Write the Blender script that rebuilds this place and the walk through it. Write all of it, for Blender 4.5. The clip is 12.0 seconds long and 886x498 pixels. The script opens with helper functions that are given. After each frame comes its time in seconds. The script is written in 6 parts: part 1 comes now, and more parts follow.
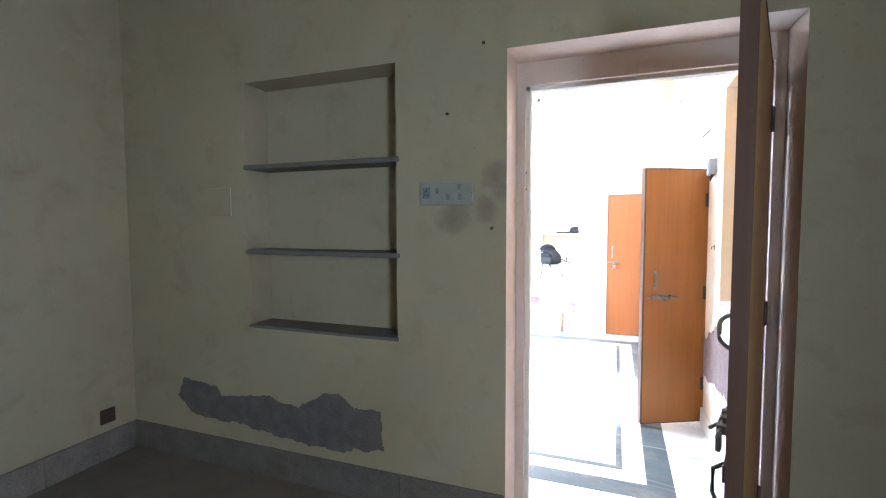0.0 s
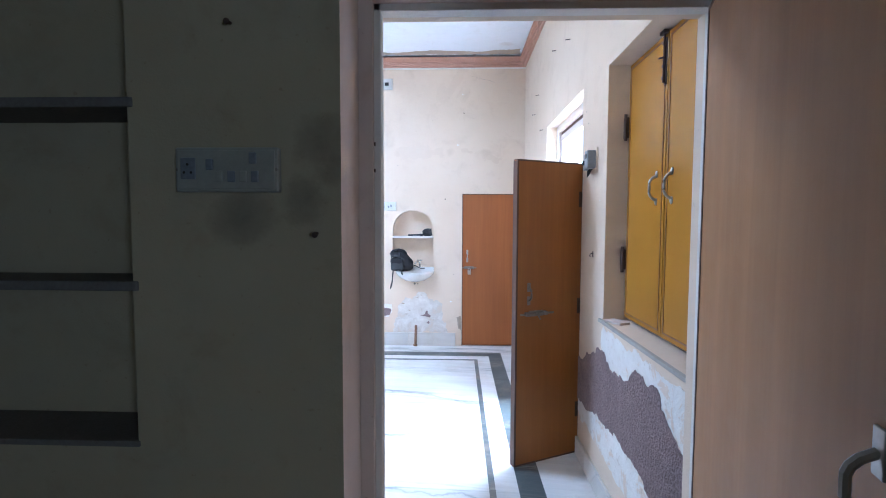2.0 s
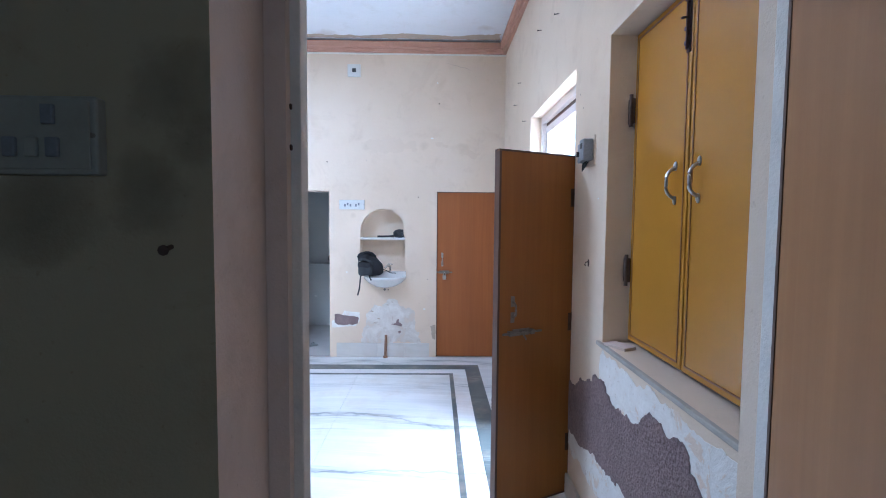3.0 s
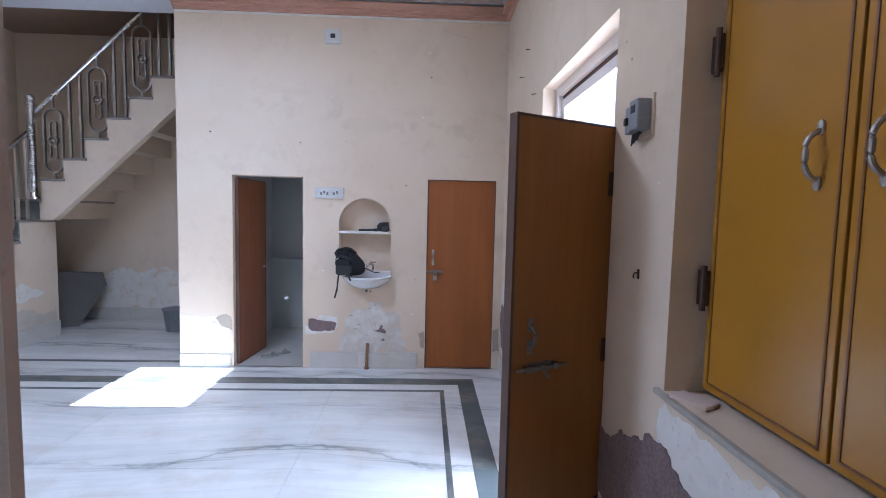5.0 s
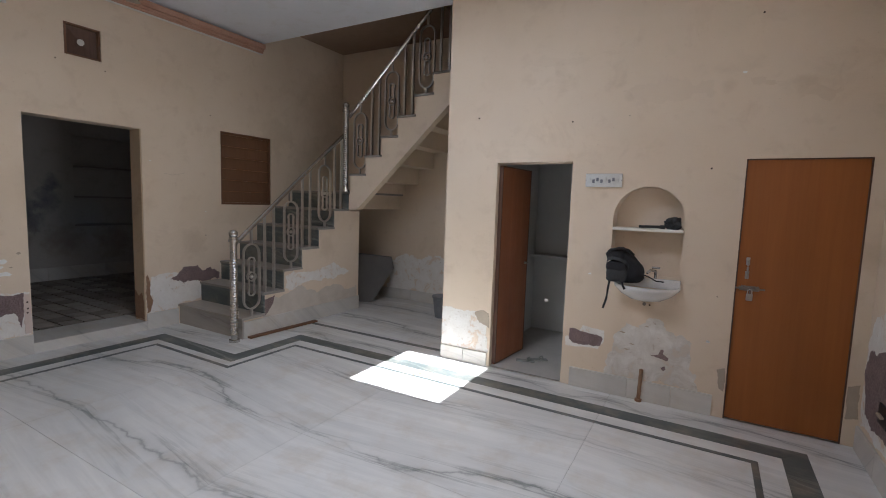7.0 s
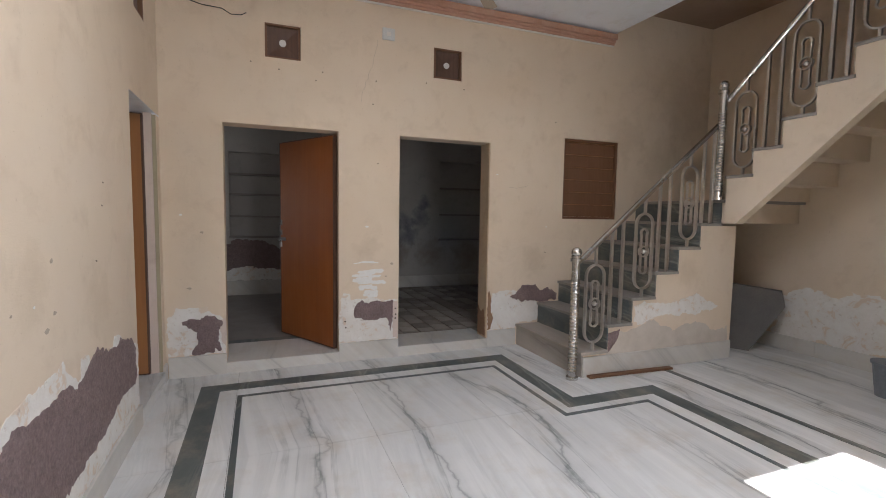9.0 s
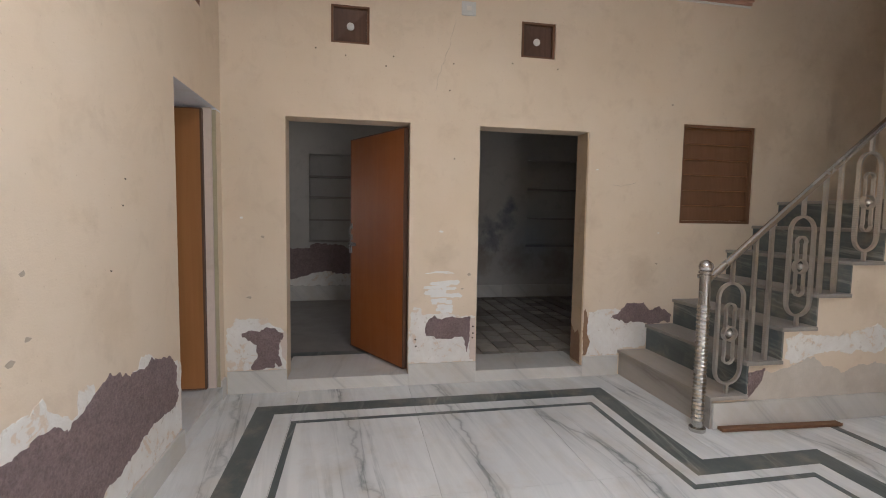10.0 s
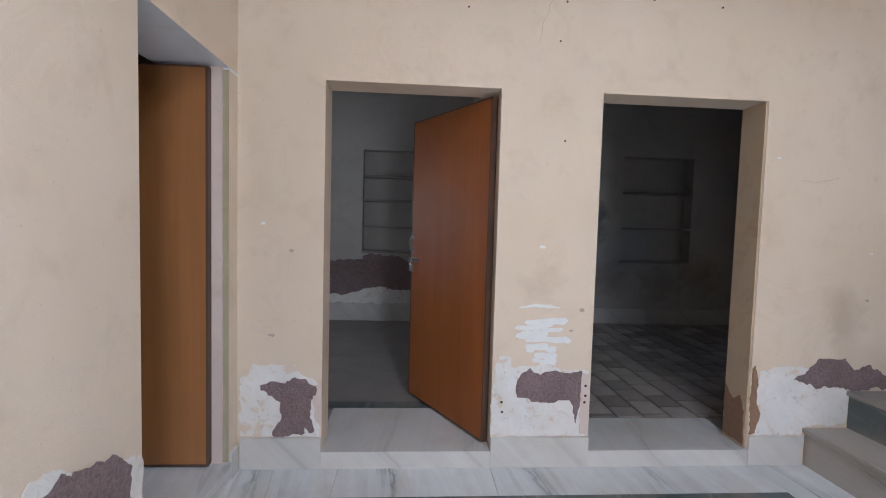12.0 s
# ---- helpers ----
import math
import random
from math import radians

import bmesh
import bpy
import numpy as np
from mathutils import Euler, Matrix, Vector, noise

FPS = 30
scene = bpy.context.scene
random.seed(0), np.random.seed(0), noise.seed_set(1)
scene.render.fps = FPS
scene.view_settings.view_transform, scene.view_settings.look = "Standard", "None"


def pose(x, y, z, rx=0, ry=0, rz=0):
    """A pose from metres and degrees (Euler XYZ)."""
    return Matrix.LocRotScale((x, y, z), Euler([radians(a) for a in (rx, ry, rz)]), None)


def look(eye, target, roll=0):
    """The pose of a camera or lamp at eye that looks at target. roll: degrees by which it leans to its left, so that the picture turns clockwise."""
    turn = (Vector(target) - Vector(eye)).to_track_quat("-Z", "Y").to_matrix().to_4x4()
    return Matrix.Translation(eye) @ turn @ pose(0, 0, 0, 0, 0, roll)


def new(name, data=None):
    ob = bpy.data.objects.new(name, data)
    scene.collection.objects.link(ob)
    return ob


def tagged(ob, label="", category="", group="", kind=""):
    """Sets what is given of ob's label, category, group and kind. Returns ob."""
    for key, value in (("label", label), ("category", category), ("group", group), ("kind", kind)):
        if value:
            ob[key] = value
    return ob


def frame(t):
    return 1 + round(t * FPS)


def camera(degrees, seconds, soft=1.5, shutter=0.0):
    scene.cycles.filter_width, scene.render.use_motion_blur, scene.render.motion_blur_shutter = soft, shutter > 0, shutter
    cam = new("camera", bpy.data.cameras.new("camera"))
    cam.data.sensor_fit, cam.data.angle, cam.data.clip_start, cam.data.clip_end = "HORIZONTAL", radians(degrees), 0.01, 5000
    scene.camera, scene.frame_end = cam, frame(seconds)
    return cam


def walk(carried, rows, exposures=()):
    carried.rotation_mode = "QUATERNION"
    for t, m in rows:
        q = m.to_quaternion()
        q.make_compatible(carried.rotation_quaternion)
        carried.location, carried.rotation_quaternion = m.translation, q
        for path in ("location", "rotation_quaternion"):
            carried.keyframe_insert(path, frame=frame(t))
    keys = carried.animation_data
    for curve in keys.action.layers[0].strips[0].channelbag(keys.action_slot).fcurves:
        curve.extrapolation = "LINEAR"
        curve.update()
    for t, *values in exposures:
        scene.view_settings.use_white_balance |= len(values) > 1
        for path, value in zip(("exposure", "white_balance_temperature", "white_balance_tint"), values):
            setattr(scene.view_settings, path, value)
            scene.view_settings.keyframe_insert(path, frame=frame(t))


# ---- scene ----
cam = camera(87.5, 12.0, soft=1.0)
PATH = [
    (0, (0.123, 1.015, 1.557), (-0.579, 2.884, 1.439), -0.2),
    (0.5, (0.083, 1.241, 1.565), (-0.434, 3.169, 1.442), 0.7),
    (1, (0.031, 1.431, 1.547), (-0.324, 3.396, 1.436), 0.9),
    (1.5, (-0.032, 1.668, 1.549), (-0.204, 3.658, 1.437), 0.4),
    (2, (-0.047, 1.904, 1.559), (-0.112, 3.9, 1.444), 0.2),
    (2.5, (-0.014, 2.159, 1.563), (-0.038, 4.156, 1.446), -0.1),
    (3, (-0.014, 2.385, 1.571), (0.02, 4.381, 1.454), 0.5),
    (3.2, (-0.01, 2.466, 1.568), (0.036, 4.463, 1.455), 0.7),
    (4.8, (-0.034, 2.975, 1.56), (0.086, 4.966, 1.412), 1.1),
    (5, (-0.011, 3.068, 1.569), (0.066, 5.061, 1.421), 1.3),
    (5.5, (0.021, 3.252, 1.588), (-0.084, 5.244, 1.444), 1.3),
    (6, (0.012, 3.43, 1.595), (-0.4, 5.38, 1.435), 1.5),
    (6.5, (-0.066, 3.603, 1.569), (-0.757, 5.472, 1.401), 1.5),
    (7, (-0.196, 3.748, 1.532), (-1.183, 5.476, 1.334), 1.9),
    (7.5, (-0.374, 3.895, 1.485), (-1.739, 5.344, 1.293), 1.6),
    (7.7, (-0.483, 3.975, 1.463), (-1.994, 5.273, 1.289), 1.5),
    (9.3, (-1.281, 4.304, 1.463), (-3.173, 4.935, 1.314), 0.7),
    (9.5, (-1.412, 4.365, 1.436), (-3.329, 4.916, 1.294), 0.6),
    (10, (-1.716, 4.486, 1.451), (-3.676, 4.855, 1.31), 0.9),
    (10.5, (-2.022, 4.51, 1.464), (-4.003, 4.755, 1.33), 2.0),
    (11, (-2.326, 4.48, 1.448), (-4.312, 4.694, 1.344), 2.5),
    (11.5, (-2.618, 4.445, 1.471), (-4.605, 4.64, 1.355), 2.0),
    (12, (-2.93, 4.433, 1.449), (-4.922, 4.568, 1.334), 1.6),
]
EXPOSURES = [
    (0.0, 5.88, 4770, 6), (0.5, 5.68, 4720, 6), (1.0, 5.01, 4470, 6), (1.5, 4.3, 4470, 7), (2.0, 3.99, 4400, 7), (2.5, 3.78, 4400, 7),
    (3.0, 3.55, 4400, 7), (4.8, 3.09, 4600, 12), (5.5, 2.67, 5000, 12), (6.0, 2.41, 5350, 10), (6.5, 2.25, 5500, 10), (7.0, 2.31, 5600, 10),
    (7.5, 2.37, 5650, 10), (9.5, 3.03, 5900, 10), (10.0, 3.03, 5950, 10), (10.5, 3.22, 5700, 10), (11.0, 3.26, 5500, 10), (12.0, 3.39, 5250, 10),
]
walk(cam, [(t, look(eye, target, roll)) for t, eye, target, roll in PATH], EXPOSURES)

# ---- light ----
SUN_WAY = Vector((0.10, -1.72, 3.58)).normalized()
world = bpy.data.worlds.new("sky")
scene.world = world
world.use_nodes = True
wn = world.node_tree.nodes
sky = wn.new("ShaderNodeTexSky")
sky.sky_type = "NISHITA"
sky.sun_disc = False
sky.sun_elevation = math.asin(SUN_WAY.z)
sky.sun_rotation = math.atan2(SUN_WAY.x, SUN_WAY.y)
wn["Background"].inputs["Strength"].default_value = 0.15
world.node_tree.links.new(sky.outputs["Color"], wn["Background"].inputs["Color"])
sun = new("sun", bpy.data.lights.new("sun", "SUN"))
sun.data.energy, sun.data.angle, sun.data.color = 5.0, radians(0.5), (1.0, 0.95, 0.87)
sun.matrix_world = look(SUN_WAY * 20, (0, 0, 0))


def sky_lamp(name, place, aim, wide, high, watts, tint):
    lamp = new(name, bpy.data.lights.new(name, "AREA"))
    lamp.data.shape, lamp.data.size, lamp.data.size_y = "RECTANGLE", wide, high
    lamp.data.energy, lamp.data.color = watts, tint
    lamp.matrix_world = look(place, aim)
    return lamp


sky_lamp("street_door_daylight", (1.04, 5.615, 1.22), (-3, 5.615, 1.0), 1.1, 2.3, 9.5, (1.0, 0.965, 0.92))
sky_lamp("skylight_daylight", (-2.24, 5.46, 3.70), (-2.24, 5.46, 0), 0.88, 0.88, 8.0, (1.0, 0.98, 0.95))
# added fill from an unseen opening, to lift the bedroom's brightness
sky_lamp("bedroom_fill", (1.34, 0.15, 1.6), (-2.8, 1.5, 1.0), 0.5, 0.6, 0.78, (0.95, 0.93, 0.85))
# faint fill added to brighten the second back room
sky_lamp("far_store_fill", (-7.8, 8.98, 1.6), (-8.2, 6, 0.6), 0.36, 0.5, 0.05, (1.0, 0.90, 0.78))
sky_lamp("store_window_daylight", (-7.4, 2.37, 1.6), (-8.4, 5, 1.2), 0.36, 0.5, 0.4, (1.0, 0.95, 0.9))

# ---- materials ----


def ramp(nt, fac, stops):
    node = nt.nodes.new("ShaderNodeValToRGB")
    els = node.color_ramp.elements
    while len(els) < len(stops):
        els.new(0.5)
    for el, (pos, col) in zip(els, stops):
        el.position = pos
        el.color = (*col, 1) if len(col) == 3 else col
    nt.links.new(fac, node.inputs["Fac"])
    return node.outputs["Color"]


def noise_tex(nt, vec, scale, detail=4.0, rough=0.55, distort=0.0):
    node = nt.nodes.new("ShaderNodeTexNoise")
    node.inputs["Scale"].default_value = scale
    node.inputs["Detail"].default_value = detail
    node.inputs["Roughness"].default_value = rough
    node.inputs["Distortion"].default_value = distort
    nt.links.new(vec, node.inputs["Vector"])
    return node.outputs["Fac"]


def mix(nt, fac, a, b, how="MIX"):
    node = nt.nodes.new("ShaderNodeMix")
    node.data_type, node.blend_type = "RGBA", how
    for socket, value in ((node.inputs[0], fac), (node.inputs[6], a), (node.inputs[7], b)):
        if isinstance(value, bpy.types.NodeSocket):
            nt.links.new(value, socket)
        elif isinstance(value, (int, float)):
            socket.default_value = value
        else:
            socket.default_value = (*value, 1)
    return node.outputs[2]


def math_node(nt, how, a, b=0.0):
    node = nt.nodes.new("ShaderNodeMath")
    node.operation = how
    for socket, value in ((node.inputs[0], a), (node.inputs[1], b)):
        if isinstance(value, bpy.types.NodeSocket):
            nt.links.new(value, socket)
        else:
            socket.default_value = value
    return node.outputs[0]


def start(name, rough=0.6, metal=0.0):
    m = bpy.data.materials.new(name)
    m.use_nodes = True
    nt = m.node_tree
    b = nt.nodes["Principled BSDF"]
    b.inputs["Roughness"].default_value = rough
    b.inputs["Metallic"].default_value = metal
    co = nt.nodes.new("ShaderNodeTexCoord").outputs["Object"]
    return m, nt, b, co


def stretched(nt, co, sx, sy, sz):
    node = nt.nodes.new("ShaderNodeMapping")
    node.inputs["Scale"].default_value = (sx, sy, sz)
    nt.links.new(co, node.inputs["Vector"])
    return node.outputs["Vector"]


def bump(nt, b, height, strength, distance=0.01):
    node = nt.nodes.new("ShaderNodeBump")
    node.inputs["Strength"].default_value = strength
    node.inputs["Distance"].default_value = distance
    nt.links.new(height, node.inputs["Height"])
    nt.links.new(node.outputs["Normal"], b.inputs["Normal"])


def limewash(name, base, stain, dirt):
    """Old distemper paint: cloudy, with blotches, specks and brush grain."""
    m, nt, b, co = start(name, 0.85)
    cloud = noise_tex(nt, co, 0.9, 5, 0.6)
    col = mix(nt, ramp(nt, cloud, [(0.35, (0, 0, 0)), (0.75, (1, 1, 1))]), base, stain)
    blot = noise_tex(nt, co, 4.5, 6, 0.65, 0.4)
    col = mix(nt, ramp(nt, blot, [(0.54, (0, 0, 0)), (0.78, (0.5, 0.5, 0.5))]), col, dirt)
    patch = noise_tex(nt, co, 1.7, 8, 0.72, 0.8)
    col = mix(nt, ramp(nt, patch, [(0.60, (0, 0, 0)), (0.625, (0.14, 0.14, 0.14)), (0.72, (0.05, 0.05, 0.05))]), col, dirt)
    speck = noise_tex(nt, co, 55, 2, 0.5)
    col = mix(nt, ramp(nt, speck, [(0.70, (0, 0, 0)), (0.76, (0.5, 0.5, 0.5))]), col, dirt)
    nt.links.new(col, b.inputs["Base Color"])
    rel = math_node(nt, "ADD", noise_tex(nt, co, 9, 5, 0.6), math_node(nt, "MULTIPLY", noise_tex(nt, co, 160, 3, 0.6), 0.25))
    bump(nt, b, rel, 0.5, 0.007)
    return m


def mottled(name, a, c, scale, rough, rel=0.3, metal=0.0, fine=90.0, dist=0.004, grain=0.35):
    m, nt, b, co = start(name, rough, metal)
    n = noise_tex(nt, co, scale, 6, 0.6)
    f = noise_tex(nt, co, fine, 3, 0.6)
    col = mix(nt, ramp(nt, n, [(0.3, (0, 0, 0)), (0.7, (1, 1, 1))]), a, c)
    col = mix(nt, grain, col, ramp(nt, f, [(0.3, tuple(0.6 * v for v in a)), (0.7, c)]))
    nt.links.new(col, b.inputs["Base Color"])
    r = nt.nodes.new("ShaderNodeMapRange")
    r.inputs["To Min"].default_value, r.inputs["To Max"].default_value = max(rough - 0.1, 0.02), min(rough + 0.12, 1)
    nt.links.new(n, r.inputs["Value"])
    nt.links.new(r.outputs["Result"], b.inputs["Roughness"])
    if rel:
        bump(nt, b, f, rel, dist)
    return m


def laminate(name, a, c, rough=0.38):
    """Wood-print sheet: long upright grain, faint cloudy wear."""
    m, nt, b, co = start(name, rough)
    g = noise_tex(nt, stretched(nt, co, 38, 38, 1.3), 1.0, 5, 0.6, 0.3)
    w = noise_tex(nt, stretched(nt, co, 6, 6, 0.6), 1.0, 3, 0.5)
    col = mix(nt, ramp(nt, g, [(0.25, (0, 0, 0)), (0.75, (1, 1, 1))]), a, c)
    col = mix(nt, ramp(nt, w, [(0.35, (0.0, 0.0, 0.0)), (0.8, (0.4, 0.4, 0.4))]), col, tuple(0.6 * v for v in a))
    nt.links.new(col, b.inputs["Base Color"])
    smear = noise_tex(nt, co, 7, 4, 0.6)
    r = nt.nodes.new("ShaderNodeMapRange")
    r.inputs["To Min"].default_value, r.inputs["To Max"].default_value = rough - 0.08, rough + 0.2
    nt.links.new(smear, r.inputs["Value"])
    nt.links.new(r.outputs["Result"], b.inputs["Roughness"])
    bump(nt, b, g, 0.08, 0.002)
    return m


def marble(name, base, cloud, vein, along=(0.25, 1.0, 1.0), freq=1.05, rough=0.22, strength=1.0, slab=None):
    """Polished marble: cloudy bands, bundles of fine grey streaks and a few dark broken veins along x.
    slab = (x0, y0, long, wide) turns every second slab over, as slabs cut from one block are laid."""
    m, nt, b, co = start(name, rough)
    co = nt.nodes.new("ShaderNodeNewGeometry").outputs["Position"]
    sep = nt.nodes.new("ShaderNodeSeparateXYZ")
    nt.links.new(co, sep.inputs[0])
    x, y, z = sep.outputs["X"], sep.outputs["Y"], sep.outputs["Z"]
    if slab:
        x0, y0, long, wide = slab
        turn = math_node(nt, "FRACT", math_node(nt, "DIVIDE", math_node(nt, "SUBTRACT", x, x0), 2 * long))
        x = math_node(nt, "MULTIPLY", math_node(nt, "ABSOLUTE", math_node(nt, "SUBTRACT", turn, 0.5)), 2 * long)
        row = math_node(nt, "FLOOR", math_node(nt, "DIVIDE", math_node(nt, "SUBTRACT", y, y0), wide))
    else:
        row = math_node(nt, "MULTIPLY", nt.nodes.new("ShaderNodeObjectInfo").outputs["Random"], 9.0)
    across = math_node(nt, "ADD", math_node(nt, "ADD", y, z), math_node(nt, "MULTIPLY", x, 0.12))
    join = nt.nodes.new("ShaderNodeCombineXYZ")
    nt.links.new(x, join.inputs[0])
    nt.links.new(across, join.inputs[1])
    nt.links.new(math_node(nt, "MULTIPLY", row, 0.31), join.inputs[2])
    at = join.outputs[0]
    warp = noise_tex(nt, stretched(nt, at, 0.9, 0.9, 1), 1.0, 7, 0.55)
    phase = math_node(nt, "ADD", math_node(nt, "MULTIPLY", across, 1.25 * freq), math_node(nt, "MULTIPLY", warp, 1.1))
    away = math_node(nt, "ABSOLUTE", math_node(nt, "SUBTRACT", math_node(nt, "FRACT", phase), 0.5))
    bundle = ramp(nt, away, [(0.0, (0.9, 0.9, 0.9)), (0.06, (0.6, 0.6, 0.6)), (0.16, (0.2, 0.2, 0.2)), (0.34, (0.05, 0.05, 0.05))])
    streak = ramp(nt, noise_tex(nt, stretched(nt, at, 0.8, 9.0 * freq, 1), 1.0, 7, 0.62, 0.5), [(0.40, (0, 0, 0)), (0.70, (1, 1, 1))])
    fine = math_node(nt, "ABSOLUTE", math_node(nt, "SUBTRACT", noise_tex(nt, stretched(nt, at, 0.55, 9.0 * freq, 1), 1.0, 7, 0.55, 0.25), 0.5))
    line = ramp(nt, fine, [(0.0, (1, 1, 1)), (0.012, (0.7, 0.7, 0.7)), (0.035, (0.15, 0.15, 0.15)), (0.07, (0, 0, 0))])
    core = ramp(nt, away, [(0.0, (0.9, 0.9, 0.9)), (0.006, (0.7, 0.7, 0.7)), (0.018, (0.15, 0.15, 0.15)), (0.035, (0, 0, 0))])
    gate = ramp(nt, noise_tex(nt, stretched(nt, at, 0.7, 1.1, 1), 1.0, 3, 0.5), [(0.36, (0.3, 0.3, 0.3)), (0.54, (1, 1, 1))])
    soft = ramp(nt, noise_tex(nt, stretched(nt, at, *along), 2.2, 6, 0.62, 0.6), [(0.35, (0, 0, 0)), (0.8, (0.6, 0.6, 0.6))])
    col = mix(nt, soft, base, cloud)
    col = mix(nt, math_node(nt, "MULTIPLY", streak, 0.32 * strength), col, tuple(0.58 * v for v in cloud))
    col = mix(nt, math_node(nt, "MULTIPLY", math_node(nt, "MULTIPLY", bundle, gate), 0.45 * strength), col, tuple(0.52 * v for v in cloud))
    col = mix(nt, math_node(nt, "MULTIPLY", math_node(nt, "MULTIPLY", math_node(nt, "MULTIPLY", line, bundle), gate), 0.85 * strength), col, vein)
    col = mix(nt, math_node(nt, "MULTIPLY", math_node(nt, "MULTIPLY", core, gate), 0.6 * strength), col, vein)
    info = nt.nodes.new("ShaderNodeObjectInfo").outputs["Random"]
    col = mix(nt, 1.0, col, ramp(nt, info, [(0.0, (0.92, 0.92, 0.92)), (1.0, (1, 1, 1))]), "MULTIPLY")
    foot = ramp(nt, noise_tex(nt, co, 3.1, 6, 0.65), [(0.50, (0, 0, 0)), (0.80, (0.5, 0.5, 0.5))])
    col = mix(nt, foot, col, (0.47, 0.38, 0.27))
    nt.links.new(col, b.inputs["Base Color"])
    r = nt.nodes.new("ShaderNodeMapRange")
    r.inputs["To Min"].default_value, r.inputs["To Max"].default_value = rough, rough + 0.3
    nt.links.new(noise_tex(nt, co, 5, 5, 0.6), r.inputs["Value"])
    nt.links.new(r.outputs["Result"], b.inputs["Roughness"])
    return m


def stain_or_shade(m, centres, col, most=0.6):
    """Soft marks over a paint, each (x, y, z, size): soot from hands and sparks, stains, and painted shade."""
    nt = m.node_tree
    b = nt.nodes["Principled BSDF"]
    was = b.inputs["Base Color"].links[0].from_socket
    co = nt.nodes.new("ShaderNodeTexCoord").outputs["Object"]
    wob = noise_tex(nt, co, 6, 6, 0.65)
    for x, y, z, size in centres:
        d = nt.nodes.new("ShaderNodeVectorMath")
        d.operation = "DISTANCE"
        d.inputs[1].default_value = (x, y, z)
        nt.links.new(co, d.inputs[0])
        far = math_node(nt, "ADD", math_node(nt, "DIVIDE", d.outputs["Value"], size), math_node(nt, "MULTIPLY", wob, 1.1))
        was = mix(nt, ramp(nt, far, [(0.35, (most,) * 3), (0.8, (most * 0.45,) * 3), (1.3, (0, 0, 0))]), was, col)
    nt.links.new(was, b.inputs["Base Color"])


def flaked(name, white=(0.80, 0.775, 0.73), grey=(0.69, 0.645, 0.585), paint=(0.68, 0.555, 0.43)):
    """Lime primer with islands of old cream paint and scraped dirty spots."""
    m, nt, b, co = start(name, 0.92)
    n1 = noise_tex(nt, co, 7, 6, 0.68, 0.6)
    n2 = noise_tex(nt, co, 23, 5, 0.65, 0.3)
    col = mix(nt, ramp(nt, n1, [(0.3, (0, 0, 0)), (0.7, (1, 1, 1))]), white, grey)
    col = mix(nt, ramp(nt, n1, [(0.57, (0, 0, 0)), (0.595, (0.85, 0.85, 0.85))]), col, paint)
    col = mix(nt, ramp(nt, n2, [(0.60, (0, 0, 0)), (0.68, (0.5, 0.5, 0.5))]), col, (0.44, 0.35, 0.27))
    nt.links.new(col, b.inputs["Base Color"])
    bump(nt, b, math_node(nt, "ADD", n1, math_node(nt, "MULTIPLY", n2, 0.4)), 0.8, 0.012)
    return m


def vary(m, low, high):
    """Each piece takes its own tone."""
    nt = m.node_tree
    b = nt.nodes["Principled BSDF"]
    was = b.inputs["Base Color"].links[0].from_socket
    info = nt.nodes.new("ShaderNodeObjectInfo").outputs["Random"]
    nt.links.new(mix(nt, 1.0, was, ramp(nt, info, [(0.0, (low,) * 3), (1.0, (high,) * 3)]), "MULTIPLY"), b.inputs["Base Color"])


CREAM = limewash("cream_distemper", (0.718, 0.602, 0.467), (0.665, 0.54, 0.40), (0.54, 0.42, 0.30))
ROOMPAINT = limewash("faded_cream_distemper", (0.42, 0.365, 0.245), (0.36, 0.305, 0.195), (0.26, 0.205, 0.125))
stain_or_shade(ROOMPAINT, [(-0.40, 3.086, 1.75, 0.17), (-0.43, 3.086, 1.62, 0.15), (-0.60, 3.086, 1.57, 0.18), (-0.38, 3.086, 1.68, 0.12)], (0.12, 0.10, 0.07), 0.7)
# soft darker marks; the three at y 8.3 to 9.2 paint stairwell shade
stain_or_shade(CREAM, [(-0.95, 7.69, 1.64, 0.08), (-0.6, 7.69, 0.80, 0.22), (-0.5, 7.69, 2.46, 0.16), (-0.15, 7.69, 2.43, 0.14), (0.3, 7.69, 2.4, 0.16), (-0.8, 7.69, 2.42, 0.14), (0.72, 7.69, 1.3, 0.3), (-5.59, 8.3, 2.4, 0.8), (-5.59, 9.2, 3.0, 1.2), (-5.59, 8.9, 2.2, 0.7), (-5.59, 7.1, 0.95, 0.45), (-5.59, 6.62, 0.5, 0.22), (-5.59, 3.9, 0.45, 0.2), (-5.59, 5.2, 1.1, 0.3), (-3.9, 3.458, 1.0, 0.5), (-3.2, 3.458, 1.15, 0.45), (-4.45, 8.2, 0.9, 0.4), (0.765, 6.9, 1.25, 0.4)], (0.47, 0.36, 0.24), 0.42)
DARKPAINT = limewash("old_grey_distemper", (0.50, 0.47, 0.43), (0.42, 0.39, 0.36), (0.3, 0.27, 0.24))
stain_or_shade(DARKPAINT, [(-9.17, 6.72, 1.05, 0.5), (-9.17, 6.95, 1.4, 0.5), (-9.17, 7.02, 1.65, 0.35), (-9.17, 6.68, 1.3, 0.45)], (0.11, 0.125, 0.16), 0.85)
stain_or_shade(DARKPAINT, [(-9.17, 6.5, 0.72, 0.7), (-9.17, 7.15, 0.7, 0.75), (-9.17, 7.9, 0.7, 0.9), (-9.17, 8.5, 0.8, 0.8)], (0.26, 0.19, 0.12), 0.7)
